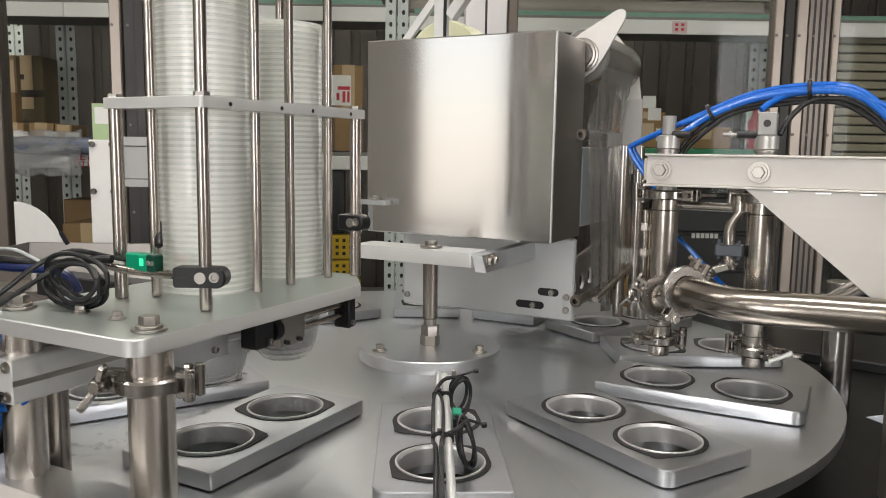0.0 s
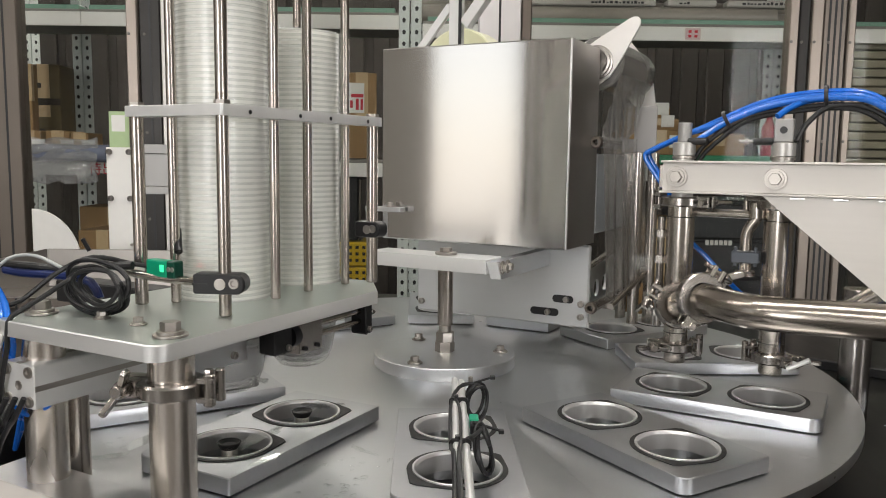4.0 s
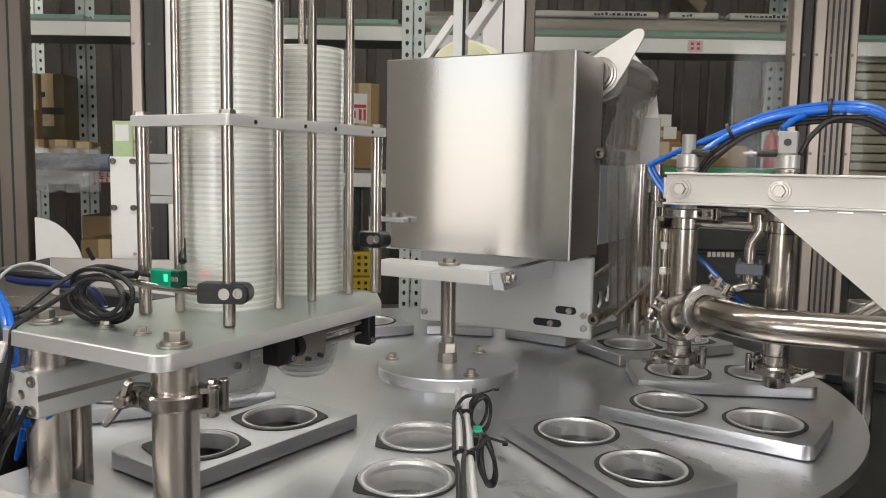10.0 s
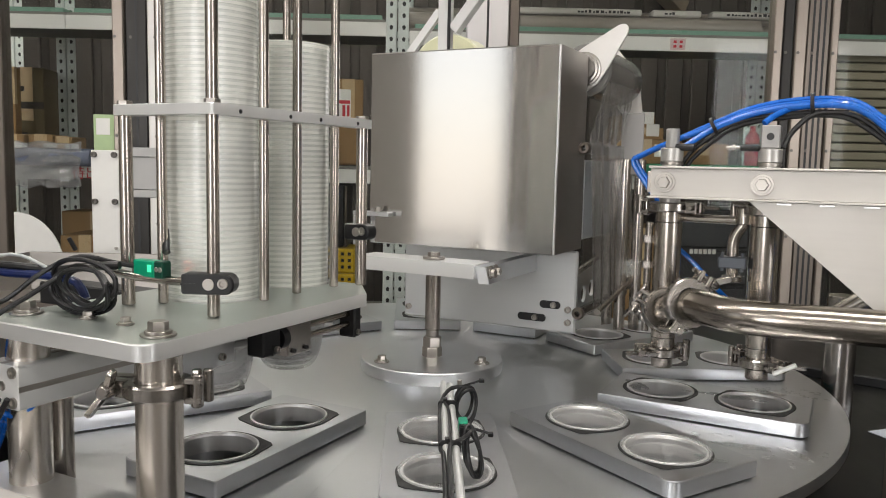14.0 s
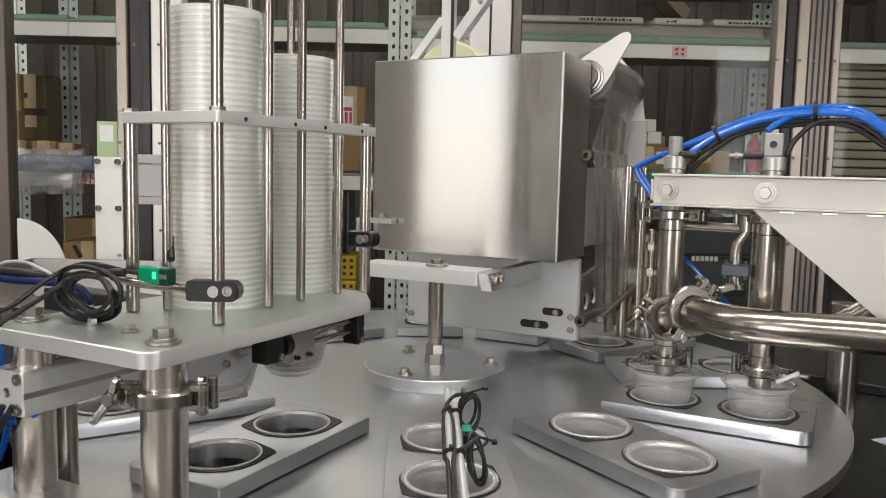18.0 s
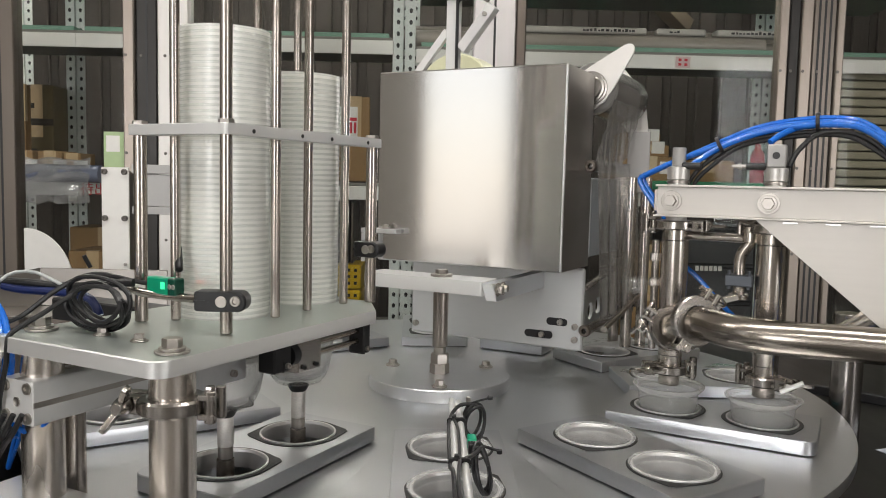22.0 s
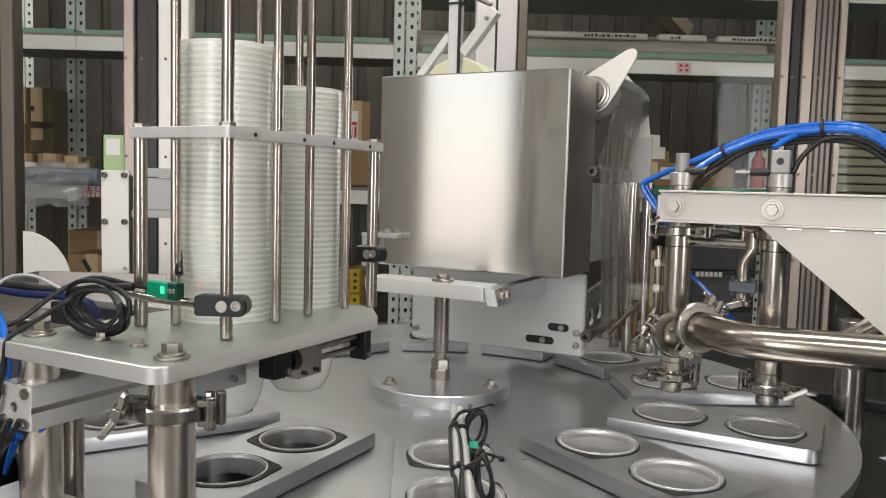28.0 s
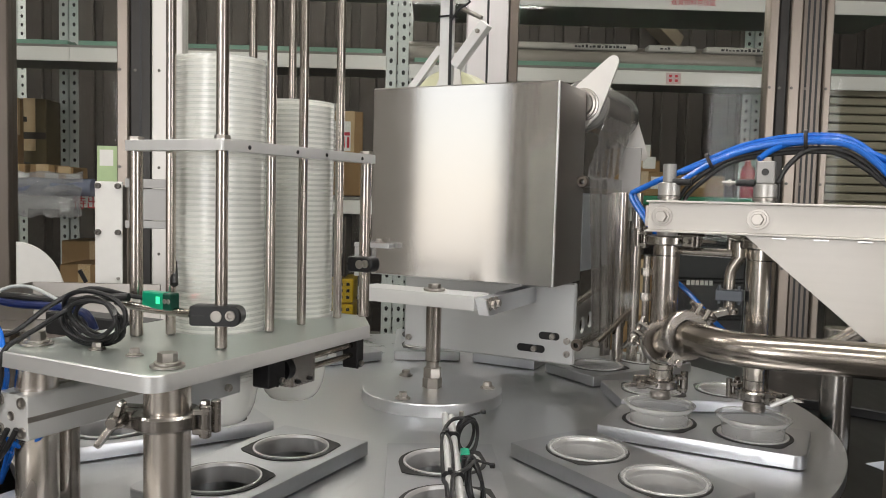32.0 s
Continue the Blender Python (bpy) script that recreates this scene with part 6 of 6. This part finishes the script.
# water poured into the cups that reach the nozzles in the clip
waters = []
for n in range(2, 6):
    for c in (0, 1):
        w = single("water", lathe([(0, 0.0), (0.0275, 0.0), (0.033, 0.008), (0.0375, 0.0198), (0.0402, 0.034), (0, 0.034)], 32), WATER, pose(0, 0, 0), "clear water filling a plastic cup", "water", "water in cups")
        waters.append((n, c, w))


def sucker(c):
    s = thing("suction_lifter", at(KD, c, 0, 0.93), "knurled steel suction lifter with a black rubber cup", "suction lifter", "suction lifters")
    part("rod", cyl(0.0098, -0.12, 0.076, 0.0008, 24), STEEL_ROD, s, "dark polished rod")
    part("neck", cyl(0.0085, 0.0765, 0.09, 0.0006, 22), BOLT, s)
    kn = None
    kn = lathe([(0, 0.0902), (0.0084, 0.0902), (0.0089, 0.092), (0.0089, 0.1225), (0.0084, 0.1238), (0, 0.1238)], 30)
    part("knurl", kn, mat("knurled_steel", (0.72, 0.7, 0.67), 0.35, 1.0, 0.3, 900, (1, 1, 1), 0.9), s, "knurled collar")
    part("suction_cup", lathe([(0, 0.124), (0.0092, 0.124), (0.0108, 0.1262), (0.0122, 0.1288), (0.0134, 0.1315), (0.0124, 0.132), (0.008, 0.1285), (0, 0.1285)], 26), RUBBER, s, "black rubber suction cup")
    return s


lifters = [sucker(RB), sucker(RA)]

# ---- motion of the machine ----
def angle(t):
    a = 0.0
    for mid in MID:
        x = min(1, max(0, (t - mid + 0.6) / 1.2))
        a += 15 * (1 - math.cos(math.pi * x))
    return a


def ease(t, a, b):
    x = min(1, max(0, (t - a) / (b - a)))
    return x * x * (3 - 2 * x)


def index_times():
    ts = {0.0, 32.0}
    for mid in MID:
        ts |= {round(mid - 0.7 + 0.1 * i, 3) for i in range(15)}
    return {t for t in ts if 0 <= t <= 32}


def lifter_height(t):
    """How far the suction lifters are up, 0 to 1."""
    h = 0.0
    for mid in MID + [MID[-1] + 3.53]:
        h = max(h, min(ease(t, mid - 2.42, mid - 2.05), 1 - ease(t, mid - 1.07, mid - 0.49)))
    return h


LIFT0, LIFT1 = 0.82, 0.931  # base of the lifters, low and high


def lift_times():
    ts = {0.0, 32.0}
    for mid in MID + [MID[-1] + 3.53]:
        ts |= {round(mid - 2.4 + 0.1 * i, 3) for i in range(7)} | {round(mid - 1.3 + 0.08 * i, 3) for i in range(12)}
    return {t for t in ts if 0 <= t <= 32}


SEAT = 1.0035 - CUPH + 0.0005


def cup_state(n, c, t, i):
    """Place and turn of cup i of stack c that is drawn down in cycle n (None: it stays in the stack)."""
    pulled = sum(ease(t, mid - 1.07, mid - 0.87) for mid in MID[2:8])
    r = (RB, RA)[c]
    z = CZ0 - CUPH + (i - min(i, pulled)) * PITCH
    turn = 0.0
    if n is not None:
        mid = MID[n]
        z_low = CZ0 - CUPH
        f = ease(t, mid - 1.07, mid - 0.49)
        if t > mid - 1.07:
            z = z_low + (SEAT - z_low) * f
        turn = angle(t) - angle(mid - 0.7) if t > mid - 0.7 else 0.0
        if n + 2 < len(MID):
            a = MID[n + 2]
            z += (0.039 - 0.008 * ease(t, a + 1.18, a + 1.36)) * min(ease(t, a + 0.88, a + 1.16), 1 - ease(t, a + 2.36, a + 2.66))
    return r, z, turn


def motions():
    walk(table, [(t, pose(0, 0, T0, 0, 0, angle(t))) for t in sorted(index_times())])
    for s, c in zip(lifters, (RB, RA)):
        walk(s, [(t, at(KD, c, 0, LIFT0 + (LIFT1 - LIFT0) * lifter_height(t))) for t in sorted(lift_times())])
    drops = {0.0, 32.0} | {round(mid + d, 3) for mid in MID[2:8] for d in (-1.12, -1.07, -1.0, -0.93, -0.87)}
    for c, cups in enumerate(STACKS):
        for i, cup in enumerate(cups):
            n = i + 2 if i < 6 else None  # the last cycle draws no cup
            ts = set(drops)
            if n is not None:
                ts = {t for t in ts if t <= MID[n] - 1.0} | {0.0, 32.0}
                ts |= {round(MID[n] - 1.3 + 0.08 * j, 3) for j in range(12)} | {t for t in index_times() if t > MID[n] - 0.7}
                if n + 2 < len(MID):
                    ts |= {round(MID[n + 2] + d + 0.1 * j, 3) for d in (0.8, 2.3) for j in range(7)}
            rows = []
            for t in sorted(t for t in ts if 0 <= t <= 32):
                r, z, turn = cup_state(n, c, t, i)
                rows.append((t, pose(0, 0, 0, 0, 0, ST + 30 * KD + turn) @ pose(r, 0, z)))
            walk(cup, rows)
    shifts = sorted({(0.0, 0.0), (32.0, 0.0)} | {(round(mid + d, 3), s) for mid in MID[2:8] for d, s in ((-1.72, 0.0), (-1.56, 0.5), (-1.4, 1.0), (-0.62, 1.0), (-0.53, 0.5), (-0.44, 0.0))})
    for slid in (drop_frame, slide_block, drop_block):
        walk(slid, [(t, LM @ pose(-SLIDE * s, 0, 0)) for t, s in shifts])
    for n, c, w in waters:
        ts = {0.0, 32.0} | {round(MID[n] - 1.3 + 0.08 * j, 3) for j in range(12)} | {t for t in index_times() if t > MID[n] - 0.7}
        ts |= {round(MID[n + 2] + d + 0.1 * j, 3) for d in (0.8, 2.3) for j in range(7)}
        fa, fb = MID[n + 2] + 1.3, MID[n + 2] + 2.5
        ts |= {round(fa + 0.2 * j, 3) for j in range(7)}
        rows = []
        for t in sorted(t for t in ts if 0 <= t <= 32):
            r, z, turn = cup_state(n, c, t, n - 2)
            low = -0.16 * (1 - ease(t, fa - 0.25, fa))
            rows.append((t, pose(0, 0, 0, 0, 0, ST + 30 * KD + turn) @ pose(r, 0, z + 0.0022 + low)))
        walk(w, rows)
    spin = [(0, 0), (30.0, 0), (30.1, 6), (30.2, 22), (30.3, 42), (30.4, 62), (30.5, 80), (30.6, 96), (30.7, 110), (30.8, 126), (30.9, 144), (31.0, 160), (31.2, 169), (32, 170)]
    walk(reel, [(t, REEL @ pose(0, 0, 0, 0, 0, a)) for t, a in spin])

    walk(roll, [(t, ROLL @ pose(0, 0, 0, 0, 0, 0.5 * a)) for t, a in spin])


motions()
